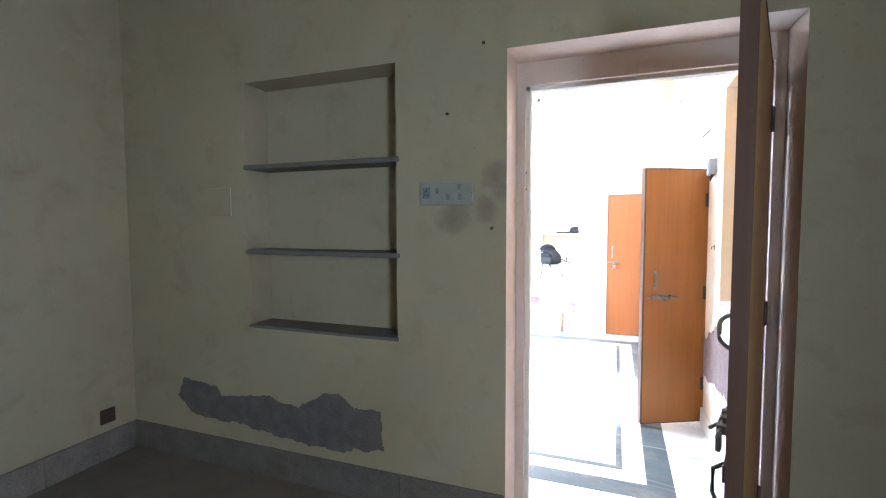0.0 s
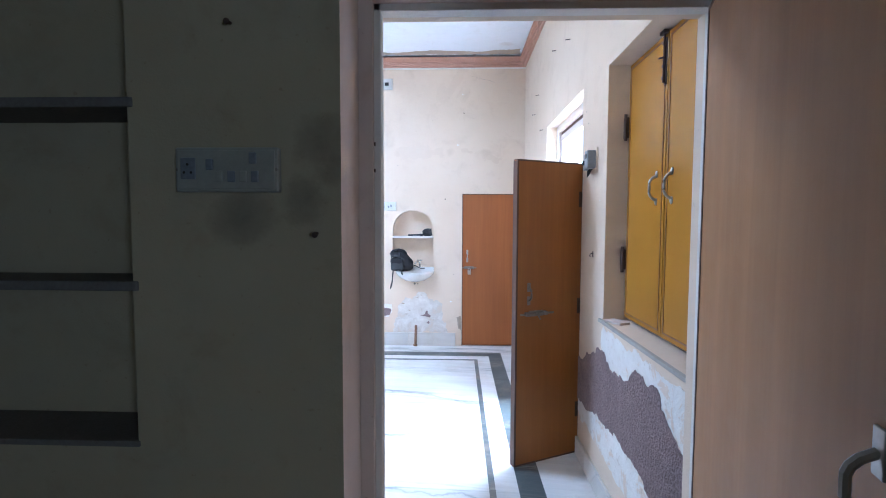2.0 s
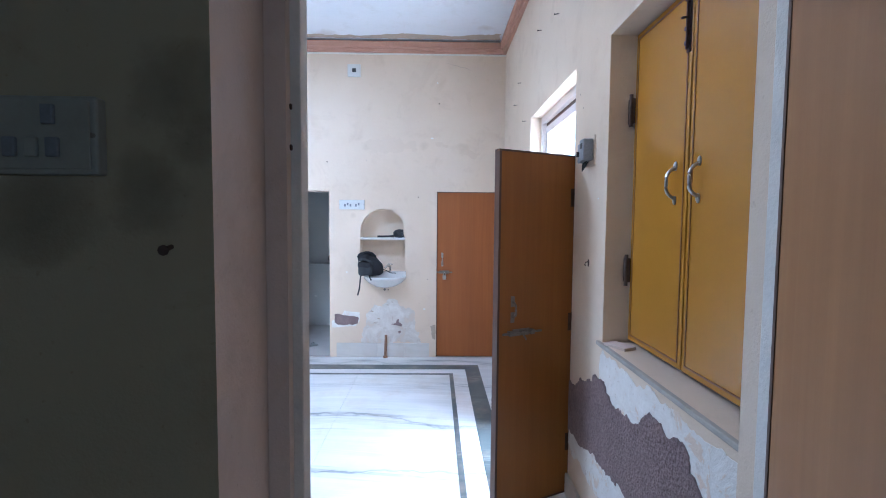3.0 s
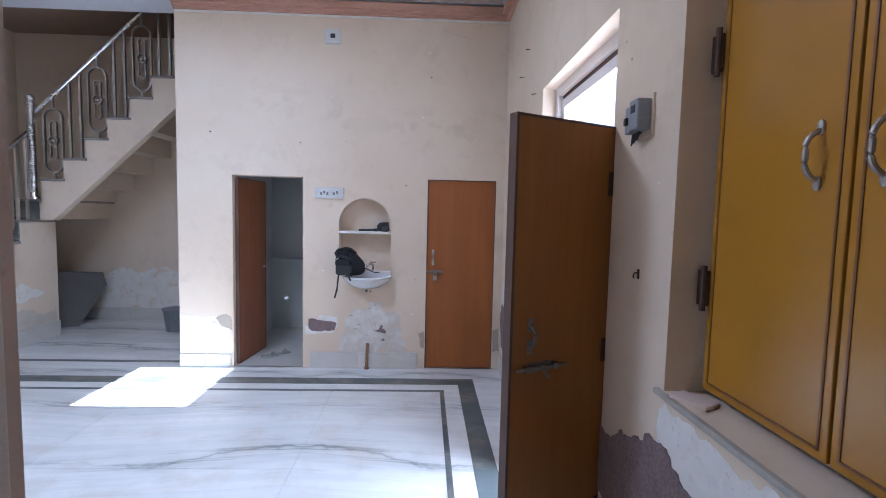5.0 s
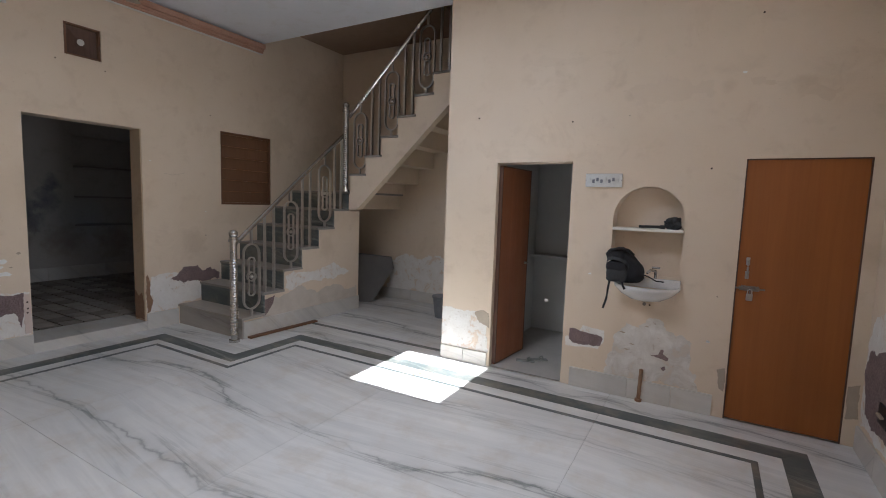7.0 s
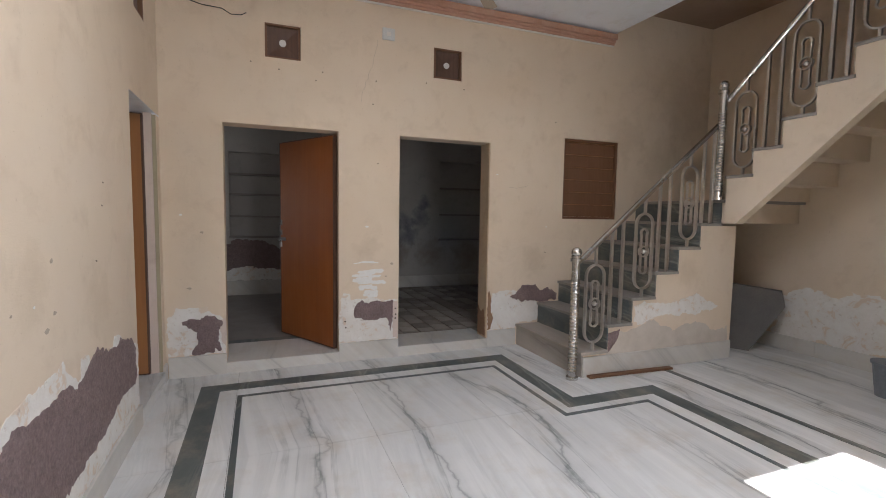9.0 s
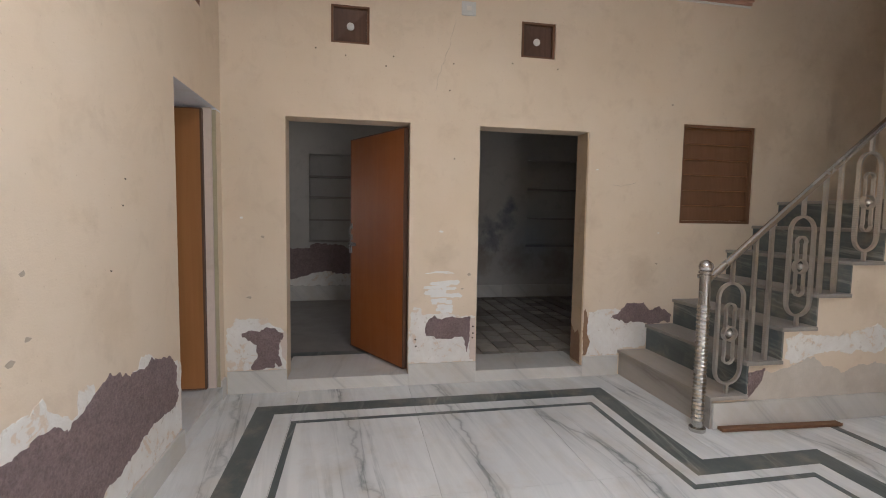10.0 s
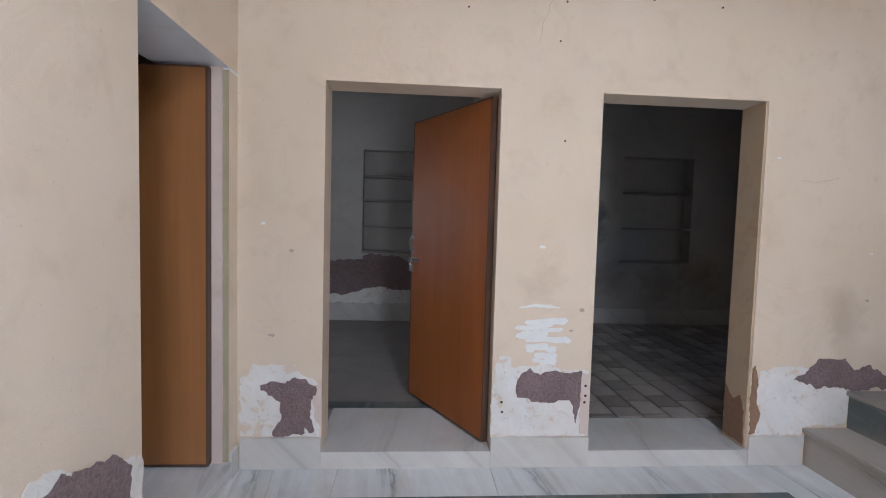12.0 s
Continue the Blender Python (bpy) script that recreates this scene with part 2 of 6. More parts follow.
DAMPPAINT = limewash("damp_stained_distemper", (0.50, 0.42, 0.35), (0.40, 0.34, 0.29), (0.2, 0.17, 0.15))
JAMB = limewash("pinkish_jamb_paint", (0.68, 0.57, 0.50), (0.60, 0.49, 0.42), (0.45, 0.34, 0.27))
CEILWHITE = limewash("white_ceiling_wash", (0.78, 0.79, 0.82), (0.72, 0.73, 0.76), (0.6, 0.57, 0.53))
stain_or_shade(CEILWHITE, [(-2.75, 7.5, 3.58, 0.3), (-2.4, 7.45, 3.58, 0.2), (-1.2, 7.5, 3.58, 0.25), (0.5, 7.3, 3.58, 0.2)], (0.45, 0.36, 0.28), 0.5)
CORNICE = mottled("terracotta_cornice_paint", (0.50, 0.27, 0.18), (0.58, 0.36, 0.26), 7, 0.8)
PLASTER = mottled("bare_cement_plaster", (0.20, 0.14, 0.135), (0.33, 0.24, 0.227), 13, 0.95, 1.0, 0, 70, 0.02, 0.5)
PLASTERGREY = mottled("bare_grey_plaster", (0.11, 0.098, 0.09), (0.21, 0.182, 0.165), 13, 0.95, 1.0, 0, 110, 0.012)
PRIMER = mottled("white_primer", (0.80, 0.77, 0.72), (0.70, 0.66, 0.60), 6, 0.9, 0.4, grain=0.12)
LIME = mottled("white_lime_streak", (0.84, 0.83, 0.80), (0.76, 0.74, 0.70), 6, 0.9, 0.4, grain=0.15)
FLAKED = flaked("flaked_lime_primer")
SCRAPED = flaked("scraped_grey_putty", (0.76, 0.725, 0.67), (0.52, 0.465, 0.40), (0.63, 0.545, 0.45))
CEILBROWN = limewash("brown_ceiling", (0.34, 0.235, 0.165), (0.28, 0.19, 0.13), (0.2, 0.13, 0.09))
TANJAMB = limewash("tan_jamb_paint", (0.56, 0.43, 0.29), (0.48, 0.355, 0.23), (0.26, 0.16, 0.1))
DIRT = mottled("dirty_putty", (0.52, 0.44, 0.34), (0.42, 0.34, 0.26), 6, 0.9, 0.5)
MARBLE = marble("white_marble", (0.80, 0.79, 0.765), (0.64, 0.645, 0.635), (0.13, 0.15, 0.145), slab=(-5.59, 4.036, 1.597, 0.892))
SKIRT = marble("skirting_marble", (0.66, 0.63, 0.58), (0.53, 0.505, 0.465), (0.27, 0.265, 0.255), (1, 1, 1), 1.5, 0.4, 0.45)
SILLSTONE = mottled("dusty_sill_stone", (0.50, 0.46, 0.40), (0.38, 0.345, 0.30), 9, 0.8, 0.4)
DUSTMARBLE = marble("dusty_beige_marble", (0.46, 0.41, 0.355), (0.36, 0.325, 0.285), (0.2, 0.18, 0.16), (1, 1, 1), 1.6, 0.4, 0.8)
GREYSTONE = mottled("grey_stone", (0.25, 0.225, 0.195), (0.34, 0.31, 0.275), 6, 0.55, 0.3)
GREEN = marble("dark_green_marble", (0.075, 0.09, 0.09), (0.17, 0.19, 0.18), (0.36, 0.37, 0.33), (1.2, 1.6, 1.0), 1.6, 0.26, 0.8)
MORTAR = mottled("joint_mortar", (0.30, 0.28, 0.25), (0.22, 0.2, 0.18), 20, 0.9)
CONCRETE = mottled("cement_floor", (0.34, 0.305, 0.26), (0.25, 0.22, 0.185), 3, 0.6, 0.3)
PAVER = mottled("clay_paver", (0.46, 0.40, 0.34), (0.32, 0.275, 0.23), 5, 0.7, 0.5)
vary(PAVER, 0.55, 1.1)
DOORBROWN = laminate("brown_wood_laminate", (0.29, 0.084, 0.013), (0.34, 0.104, 0.017), 0.5)
DOORHONEY = laminate("honey_wood_laminate", (0.29, 0.090, 0.014), (0.34, 0.112, 0.019), 0.5)
DOORTAN = laminate("tan_wood_laminate", (0.325, 0.137, 0.042), (0.38, 0.168, 0.055))
DOORLIT = laminate("daylit_brown_laminate", (0.38, 0.205, 0.115), (0.44, 0.25, 0.145))
DOORGOLD = laminate("golden_brown_laminate", (0.285, 0.103, 0.011), (0.335, 0.130, 0.016))
DOORWARM = laminate("warm_tan_laminate", (0.325, 0.158, 0.054), (0.38, 0.19, 0.068), 0.5)
RUBBER = mottled("pale_grey_rubber", (0.36, 0.37, 0.34), (0.27, 0.28, 0.26), 20, 0.7, 0.2)
GREYFLOOR = mottled("grey_room_floor", (0.30, 0.265, 0.235), (0.23, 0.205, 0.18), 4, 0.5, 0.1)
DOORDARK = laminate("dark_red_brown_laminate", (0.235, 0.082, 0.032), (0.285, 0.104, 0.042), 0.5)
DARKWOOD = laminate("dark_brown_wood", (0.09, 0.045, 0.028), (0.13, 0.07, 0.045), 0.5)
SHUTTER = laminate("brown_shutter_wood", (0.16, 0.075, 0.035), (0.2, 0.1, 0.05), 0.55)
MUSTARD = mottled("mustard_enamel_paint", (0.385, 0.182, 0.012), (0.425, 0.204, 0.016), 2, 0.27, 0.03, grain=0.06)
MUSTARD.node_tree.links.remove(MUSTARD.node_tree.nodes["Principled BSDF"].inputs["Roughness"].links[0])
EDGELIT = mottled("sunlit_door_edge", (0.55, 0.33, 0.09), (0.47, 0.26, 0.07), 5, 0.45, 0.1)
STEEL = mottled("stainless_steel", (0.66, 0.645, 0.62), (0.55, 0.535, 0.51), 12, 0.24, 0.05, 1.0)
BRUSHED = mottled("brushed_stainless_steel", (0.76, 0.735, 0.70), (0.64, 0.615, 0.585), 12, 0.36, 0.05, 1.0)
DULLPLASTIC = mottled("grubby_plastic", (0.37, 0.37, 0.32), (0.30, 0.29, 0.245), 14, 0.55, 0.05)
METERGREY = mottled("meter_grey_plastic", (0.25, 0.26, 0.29), (0.33, 0.34, 0.36), 14, 0.5, 0.1)
DARKEDGE = mottled("brown_enamel_edge", (0.17, 0.065, 0.008), (0.22, 0.085, 0.01), 9, 0.4, 0.1)
OLDSTAIN = limewash("old_water_stain", (0.65, 0.53, 0.395), (0.70, 0.585, 0.455), (0.56, 0.44, 0.31))
PALEWOOD = limewash("pale_painted_timber", (0.70, 0.66, 0.64), (0.62, 0.58, 0.56), (0.42, 0.37, 0.33))
IRON = mottled("tarnished_iron", (0.20, 0.18, 0.16), (0.30, 0.27, 0.24), 40, 0.5, 0.3, 0.8)
RUST = mottled("rusty_hinge_iron", (0.06, 0.045, 0.04), (0.12, 0.07, 0.05), 40, 0.8, 0.4, 0.3)
WORNSTEEL = mottled("worn_pale_steel", (0.60, 0.58, 0.55), (0.48, 0.46, 0.43), 30, 0.45, 0.1, 0.35)
ALU = mottled("grey_aluminium_handle", (0.55, 0.53, 0.5), (0.42, 0.4, 0.38), 30, 0.4, 0.1, 0.9)
PLASTIC = mottled("aged_white_plastic", (0.72, 0.72, 0.70), (0.62, 0.61, 0.57), 14, 0.45, 0.05)
GREYPLASTIC = mottled("grey_plastic", (0.16, 0.17, 0.19), (0.24, 0.25, 0.27), 14, 0.5, 0.1)
BLACKPLASTIC = mottled("black_plastic", (0.015, 0.015, 0.016), (0.03, 0.03, 0.03), 14, 0.45, 0.1)
CERAMIC = mottled("white_ceramic", (0.78, 0.78, 0.77), (0.72, 0.71, 0.69), 6, 0.12, 0.0)
FABRIC = mottled("black_fabric", (0.012, 0.012, 0.014), (0.03, 0.03, 0.033), 60, 0.9, 0.6, 0, 400, 0.003)
GREYFABRIC = mottled("grey_fabric", (0.03, 0.031, 0.034), (0.055, 0.057, 0.06), 60, 0.9, 0.6, 0, 400, 0.003)
TILEGREY = mottled("grey_wall_tile", (0.66, 0.67, 0.65), (0.74, 0.74, 0.72), 3, 0.6, 0.05)
PALEFLOOR = mottled("pale_floor_tile", (0.55, 0.53, 0.49), (0.47, 0.45, 0.42), 4, 0.35, 0.05)
ASPHALT = mottled("dusty_road", (0.18, 0.155, 0.13), (0.26, 0.225, 0.19), 2, 0.95, 0.6)
BACKINGWALL = mottled("pale_backing_wall", (0.84, 0.78, 0.69), (0.76, 0.7, 0.62), 2, 0.9, 0.4)
CABLE = mottled("dark_cable", (0.02, 0.02, 0.02), (0.04, 0.04, 0.04), 20, 0.6, 0)
PUTTY = mottled("old_putty", (0.64, 0.575, 0.495), (0.53, 0.465, 0.39), 7, 0.9, 0.5, grain=0.2)
BEDSKIRT = mottled("stained_skirting_stone", (0.15, 0.125, 0.10), (0.27, 0.235, 0.20), 9, 0.75, 0.4)
vary(BEDSKIRT, 0.75, 1.1)
DUSTFLOOR = mottled("dusty_brown_cement", (0.24, 0.20, 0.16), (0.15, 0.125, 0.10), 5, 0.8, 0.4, grain=0.5)
DARKSTONE = mottled("dark_stone", (0.13, 0.12, 0.11), (0.18, 0.165, 0.15), 5, 0.7, 0.4)
STAIN = mottled("rust_stain", (0.25, 0.14, 0.08), (0.33, 0.2, 0.12), 25, 0.85, 0.3)

glass = bpy.data.materials.new("window_glass")
glass.use_nodes = True
gb = glass.node_tree.nodes["Principled BSDF"]
gb.inputs["Transmission Weight"].default_value, gb.inputs["Roughness"].default_value, gb.inputs["IOR"].default_value = 1.0, 0.03, 1.45

# ---- building helpers ----


def mesh_of(name, bm, material, smooth=False):
    me = bpy.data.meshes.new(name)
    bmesh.ops.recalc_face_normals(bm, faces=bm.faces[:])
    for f in bm.faces:
        f.smooth = smooth
    bm.to_mesh(me)
    bm.free()
    me.materials.append(material)
    return me


def part(name, bm, material, parent=None, label="", smooth=False):
    ob = new(name, mesh_of(name, bm, material, smooth))
    if parent is not None:
        ob.parent = parent
    if label:
        ob["label"] = label
    return ob


def empty(name, m=None):
    ob = new(name)
    if m is not None:
        ob.matrix_world = m
    return ob


def box(bm, x0, x1, y0, y1, z0, z1, bevel=0.0):
    made = bmesh.ops.create_cube(bm, size=1.0)
    vs = made["verts"]
    for v in vs:
        v.co = Vector(((x0 + x1) / 2 + v.co.x * (x1 - x0), (y0 + y1) / 2 + v.co.y * (y1 - y0), (z0 + z1) / 2 + v.co.z * (z1 - z0)))
    if bevel:
        es = list({e for v in vs for e in v.link_edges})
        bmesh.ops.bevel(bm, geom=es, offset=bevel, segments=2, affect="EDGES", profile=0.5)
    return vs


def boxed(*dims, bevel=0.0):
    bm = bmesh.new()
    box(bm, *dims, bevel=bevel)
    return bm


def rod(bm, a, c, r, seg=12, r2=None):
    a, c = Vector(a), Vector(c)
    d = c - a
    m = Matrix.Translation((a + c) / 2) @ d.to_track_quat("Z", "Y").to_matrix().to_4x4()
    bmesh.ops.create_cone(bm, cap_ends=True, segments=seg, radius1=r, radius2=r if r2 is None else r2, depth=d.length, matrix=m)


def ball(bm, c, r, seg=14, squash=(1, 1, 1)):
    m = Matrix.Translation(c) @ Matrix.Diagonal((*squash, 1))
    bmesh.ops.create_uvsphere(bm, u_segments=seg, v_segments=seg // 2 + 1, radius=r, matrix=m)


def sweep(bm, pts, r, seg=8, closed=False, rib=0.0):
    """A round bar along a line of points; rib swells every other ring."""
    pts = [Vector(p) for p in pts]
    rings = []
    n = len(pts)
    for i, p in enumerate(pts):
        before = pts[i - 1] if (i or closed) else p
        after = pts[(i + 1) % n] if (i < n - 1 or closed) else p
        q = (after - before).normalized().to_track_quat("Z", "Y")
        rr = r + (rib if i % 2 else 0.0)
        rings.append([bm.verts.new(p + q @ Vector((rr * math.cos(2 * math.pi * k / seg), rr * math.sin(2 * math.pi * k / seg), 0))) for k in range(seg)])
    for i in range(n if closed else n - 1):
        a, c = rings[i], rings[(i + 1) % n]
        shift = min(range(seg), key=lambda s: (a[0].co - c[s].co).length) if closed and i == n - 1 else 0
        for k in range(seg):
            bm.faces.new((a[k], a[(k + 1) % seg], c[(k + 1 + shift) % seg], c[(k + shift) % seg]))
    if not closed:
        bm.faces.new(rings[0][::-1])
        bm.faces.new(rings[-1])


def prism(bm, outline, lift):
    """A solid from a flat outline of 3D points, pushed along the vector lift."""
    lift = Vector(lift)
    a = [bm.verts.new(Vector(p)) for p in outline]
    c = [bm.verts.new(Vector(p) + lift) for p in outline]
    bm.faces.new(a)
    bm.faces.new(c[::-1])
    n = len(a)
    for i in range(n):
        bm.faces.new((a[i], c[i], c[(i + 1) % n], a[(i + 1) % n]))


def wall(name, axis, c0, c1, u0, u1, z0, z1, holes, material, label, category="wall"):
    """A wall from c0 to c1 along axis ('x' or 'y'), u0 to u1 along the other. Holes: (ua, ub, za, zb) go through,
    (ua, ub, za, zb, d0, d1) leave the wall solid between d0 and d1."""
    us = sorted({u0, u1, *[v for h in holes for v in h[:2]]})
    zs = sorted({z0, z1, *[v for h in holes for v in h[2:4]]})
    us = [u for u in us if u0 <= u <= u1]
    zs = [z for z in zs if z0 <= z <= z1]
    cells = {}
    for i in range(len(us) - 1):
        for k in range(len(zs) - 1):
            um, zm = (us[i] + us[i + 1]) / 2, (zs[k] + zs[k + 1]) / 2
            span = (c0, c1)
            for h in holes:
                if h[0] < um < h[1] and h[2] < zm < h[3]:
                    span = None if len(h) == 4 else (h[4], h[5])
            cells[i, k] = span
    bm = bmesh.new()
    cache = {}

    def vert(c, u, z):
        key = (round(c, 5), round(u, 5), round(z, 5))
        if key not in cache:
            cache[key] = bm.verts.new((c, u, z) if axis == "x" else (u, c, z))
        return cache[key]

    def quad(*vs):
        try:
            bm.faces.new(vs)
        except ValueError:
            pass

    def rest(span, other):
        if other is None:
            return [span]
        out = []
        if other[0] > span[0]:
            out.append((span[0], min(other[0], span[1])))
        if other[1] < span[1]:
            out.append((max(other[1], span[0]), span[1]))
        return out

    for (i, k), span in cells.items():
        if span is None:
            continue
        ua, ub, za, zb = us[i], us[i + 1], zs[k], zs[k + 1]
        for c in span:
            quad(vert(c, ua, za), vert(c, ub, za), vert(c, ub, zb), vert(c, ua, zb))
        for di, u in ((-1, ua), (1, ub)):
            for a, c in rest(span, cells.get((i + di, k))):
                quad(vert(a, u, za), vert(c, u, za), vert(c, u, zb), vert(a, u, zb))
        for dk, z in ((-1, za), (1, zb)):
            for a, c in rest(span, cells.get((i, k + dk))):
                quad(vert(a, ua, z), vert(c, ua, z), vert(c, ub, z), vert(a, ub, z))
    ob = part(name, bm, material)
    return tagged(ob, label, category, kind="structure")


def ragged(points, seed, rough=0.02, step=0.013):
    """A closed outline through a few points, made uneven like the edge of flaking paint."""
    rng = random.Random(seed)
    off = rng.uniform(0, 50)
    out = []
    n = len(points)
    for i in range(n):
        a, c = Vector(points[i]), Vector(points[(i + 1) % n])
        k = max(2, int((c - a).length / step))
        for j in range(k):
            p = a.lerp(c, j / k)
            at = Vector((p.x * 8 + off, p.y * 8, off))
            w = Vector((noise.fractal(at, 0.55, 2.1, 5), noise.fractal(at + Vector((31.7, 4.1, 9.3)), 0.55, 2.1, 5)))
            out.append(p + w * rough * 0.9 + Vector((rng.uniform(-1, 1), rng.uniform(-1, 1))) * min(0.12 * rough, 0.002))
    return out


def flake(name, parent, axis, c, out, points, material, seed, rough=0.02, thick=0.003, label=""):
    """A thin layer with a flaked edge, lying on a wall face at c; out is +1 or -1, the way the face looks."""
    bm = bmesh.new()
    flat = ragged(points, seed, rough)
    vs = []
    for p in flat:
        vs.append((c, p.x, p.y) if axis == "x" else (p.x, c, p.y) if axis == "y" else (p.x, p.y, c))
    a = [bm.verts.new(v) for v in vs]
    d = Vector([out * thick * (axis == k) for k in "xyz"])
    top = [bm.verts.new(v.co + d) for v in a]
    f = bm.faces.new(top)
    n = len(a)
    for i in range(n):
        bm.faces.new((a[i], a[(i + 1) % n], top[(i + 1) % n], top[i]))
    f.normal_update()
    bmesh.ops.triangulate(bm, faces=[f], ngon_method="EAR_CLIP")
    return part(name, bm, material, parent, label)

# ---- structure ----
WEST, EAST, NORTH, SOUTH = -5.59, 0.765, 7.69, 3.458
CEIL, COR0 = 3.58, 3.46
SILL = 0.10
ROOMY = 3.086

# ground outside, and a tall pale wall added to whiten the fanlight view
ground = tagged(part("ground", boxed(-80, 80, -80, 80, -0.35, -0.2), ASPHALT), "dusty road and bare ground round the house", "ground", kind="structure")
house = tagged(part("wall_opposite", boxed(5.0, 5.3, -9, 19, -0.2, 9.5), BACKINGWALL), "plain pale wall added across the street to whiten the fanlight view", "wall", kind="structure")

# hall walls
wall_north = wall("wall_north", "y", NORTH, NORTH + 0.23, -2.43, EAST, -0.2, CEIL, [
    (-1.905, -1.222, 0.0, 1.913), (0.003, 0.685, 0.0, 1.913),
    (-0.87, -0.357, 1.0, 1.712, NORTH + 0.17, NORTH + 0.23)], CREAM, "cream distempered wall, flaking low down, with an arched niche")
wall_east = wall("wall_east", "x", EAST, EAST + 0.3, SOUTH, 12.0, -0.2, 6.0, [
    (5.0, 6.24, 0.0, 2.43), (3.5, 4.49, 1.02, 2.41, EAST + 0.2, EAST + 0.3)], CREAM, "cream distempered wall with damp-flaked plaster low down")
wall_south = wall("wall_south", "y", ROOMY, SOUTH, -5.8, 1.6, -0.2, CEIL, [
    (-5.47, -4.66, SILL - 0.05, 2.226), (-0.347, 0.76, SILL - 0.05, 2.325, 3.34, SOUTH), (-0.347, 0.72, SILL - 0.05, 2.214),
    (-5.17, -4.87, 2.82, 3.12, ROOMY, SOUTH - 0.07),
    (-1.84, -0.9, 0.965, 2.33, 3.27, SOUTH)], CREAM, "cream distempered wall with a shelved niche and two doorways")
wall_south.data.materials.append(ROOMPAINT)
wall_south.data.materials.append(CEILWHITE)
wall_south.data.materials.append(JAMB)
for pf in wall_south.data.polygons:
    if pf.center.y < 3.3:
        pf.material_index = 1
    if -0.36 < pf.center.x < 0.8 and 3.1 < pf.center.y < 3.33 and pf.center.z < 2.34:
        pf.material_index = 3
    # side-door soffit whitened to imitate the bluish lit room above the leaf
    if pf.center.x < -4.6 and abs(pf.center.z - 2.226) < 0.01:
        pf.material_index = 2
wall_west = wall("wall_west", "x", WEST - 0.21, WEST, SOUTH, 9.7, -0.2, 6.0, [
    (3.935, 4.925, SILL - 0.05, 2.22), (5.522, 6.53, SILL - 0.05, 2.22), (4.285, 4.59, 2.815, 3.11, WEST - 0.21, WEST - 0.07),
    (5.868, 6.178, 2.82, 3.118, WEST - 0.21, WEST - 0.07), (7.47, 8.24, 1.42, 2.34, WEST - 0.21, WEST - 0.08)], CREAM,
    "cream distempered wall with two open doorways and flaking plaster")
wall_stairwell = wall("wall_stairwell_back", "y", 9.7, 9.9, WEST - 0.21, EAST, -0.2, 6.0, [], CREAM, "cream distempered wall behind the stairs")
wall_alcove = wall("wall_alcove_side", "x", -2.43, -2.2, NORTH + 0.23, 9.7, -0.2, CEIL, [], CREAM, "cream distempered side wall of the stair alcove")
lid = tagged(part("ceiling_stairwell", boxed(WEST - 0.21, EAST + 0.3, 7.95, 9.95, 6.0, 6.15), CEILWHITE), "white ceiling over the stairwell", "ceiling", kind="structure")
# landing slab, coloured browner and darker than the hall ceiling
tagged(part("ceiling_landing", boxed(WEST, -3.15, 8.1195, 9.7, 3.88, 4.0), CEILBROWN), "low brown ceiling slab over the stair landing", "ceiling", kind="structure")
upper = tagged(part("wall_stairwell_upper", boxed(WEST - 0.2, EAST + 0.3, 8.0, 8.119, CEIL + 0.10, 6.0), CREAM), "cream wall above the stair opening", "wall", kind="structure")

bm = bmesh.new()
HX0, HX1, HY0, HY1 = -2.685, -1.79, 4.94, 5.91
box(bm, WEST, HX0, SOUTH, NORTH, CEIL, CEIL + 0.14)
box(bm, HX1, EAST, SOUTH, NORTH, CEIL, CEIL + 0.14)
box(bm, HX0, HX1, SOUTH, HY0, CEIL, CEIL + 0.14)
box(bm, HX0, HX1, HY1, NORTH, CEIL, CEIL + 0.14)
box(bm, WEST, -2.43, NORTH, 8.12, CEIL, CEIL + 0.14)
box(bm, -2.43, EAST, NORTH, 9.7, CEIL + 0.001, CEIL + 0.14)
ceiling = tagged(part("ceiling", bm, CEILWHITE), "whitewashed plaster ceiling with flaking edges and an open skylight", "ceiling", kind="structure")

bm = bmesh.new()
for depth, za, zb in ((0.075, COR0 + 0.035, CEIL - 0.025), (0.045, COR0 + 0.012, COR0 + 0.035), (0.025, COR0 - 0.012, COR0 + 0.012)):
    box(bm, -2.43, EAST, NORTH - depth, NORTH, za, zb)
    box(bm, EAST - depth, EAST, SOUTH + depth, NORTH - depth, za, zb)
    box(bm, WEST + depth, EAST, SOUTH, SOUTH + depth, za, zb)
    box(bm, WEST, WEST + depth, SOUTH, 8.1, za, zb)
cornice = tagged(part("trim_cornice", bm, CORNICE), "terracotta painted plaster cornice under the ceiling", "cornice", kind="structure")
bm = bmesh.new()
box(bm, -2.43, EAST, NORTH - 0.012, NORTH, COR0 - 0.03, COR0 - 0.014)
box(bm, WEST, WEST + 0.012, SOUTH, 8.1, COR0 - 0.03, COR0 - 0.014)
part("white_line", bm, PRIMER, cornice)

# arch corners of the niche
bm = bmesh.new()
cx, half, spring, top = -0.6135, 0.2565, 1.456, 1.712
for side in (-1, 1):
    outline = [(cx + side * half, NORTH, top)]
    for k in range(13):
        a = k / 12 * math.pi / 2
        outline.append((cx + side * half * math.cos(a), NORTH, spring + (top - spring - 0.0005) * math.sin(a)))
    prism(bm, outline if side > 0 else outline[::-1], (0, 0.17, 0))
part("niche_arch", bm, CREAM, wall_north)
part("niche_shelf", boxed(-0.869, -0.358, NORTH - 0.012, NORTH + 0.169, 1.362, 1.385, bevel=0.003), PRIMER, wall_north, "white-edged stone niche shelf")

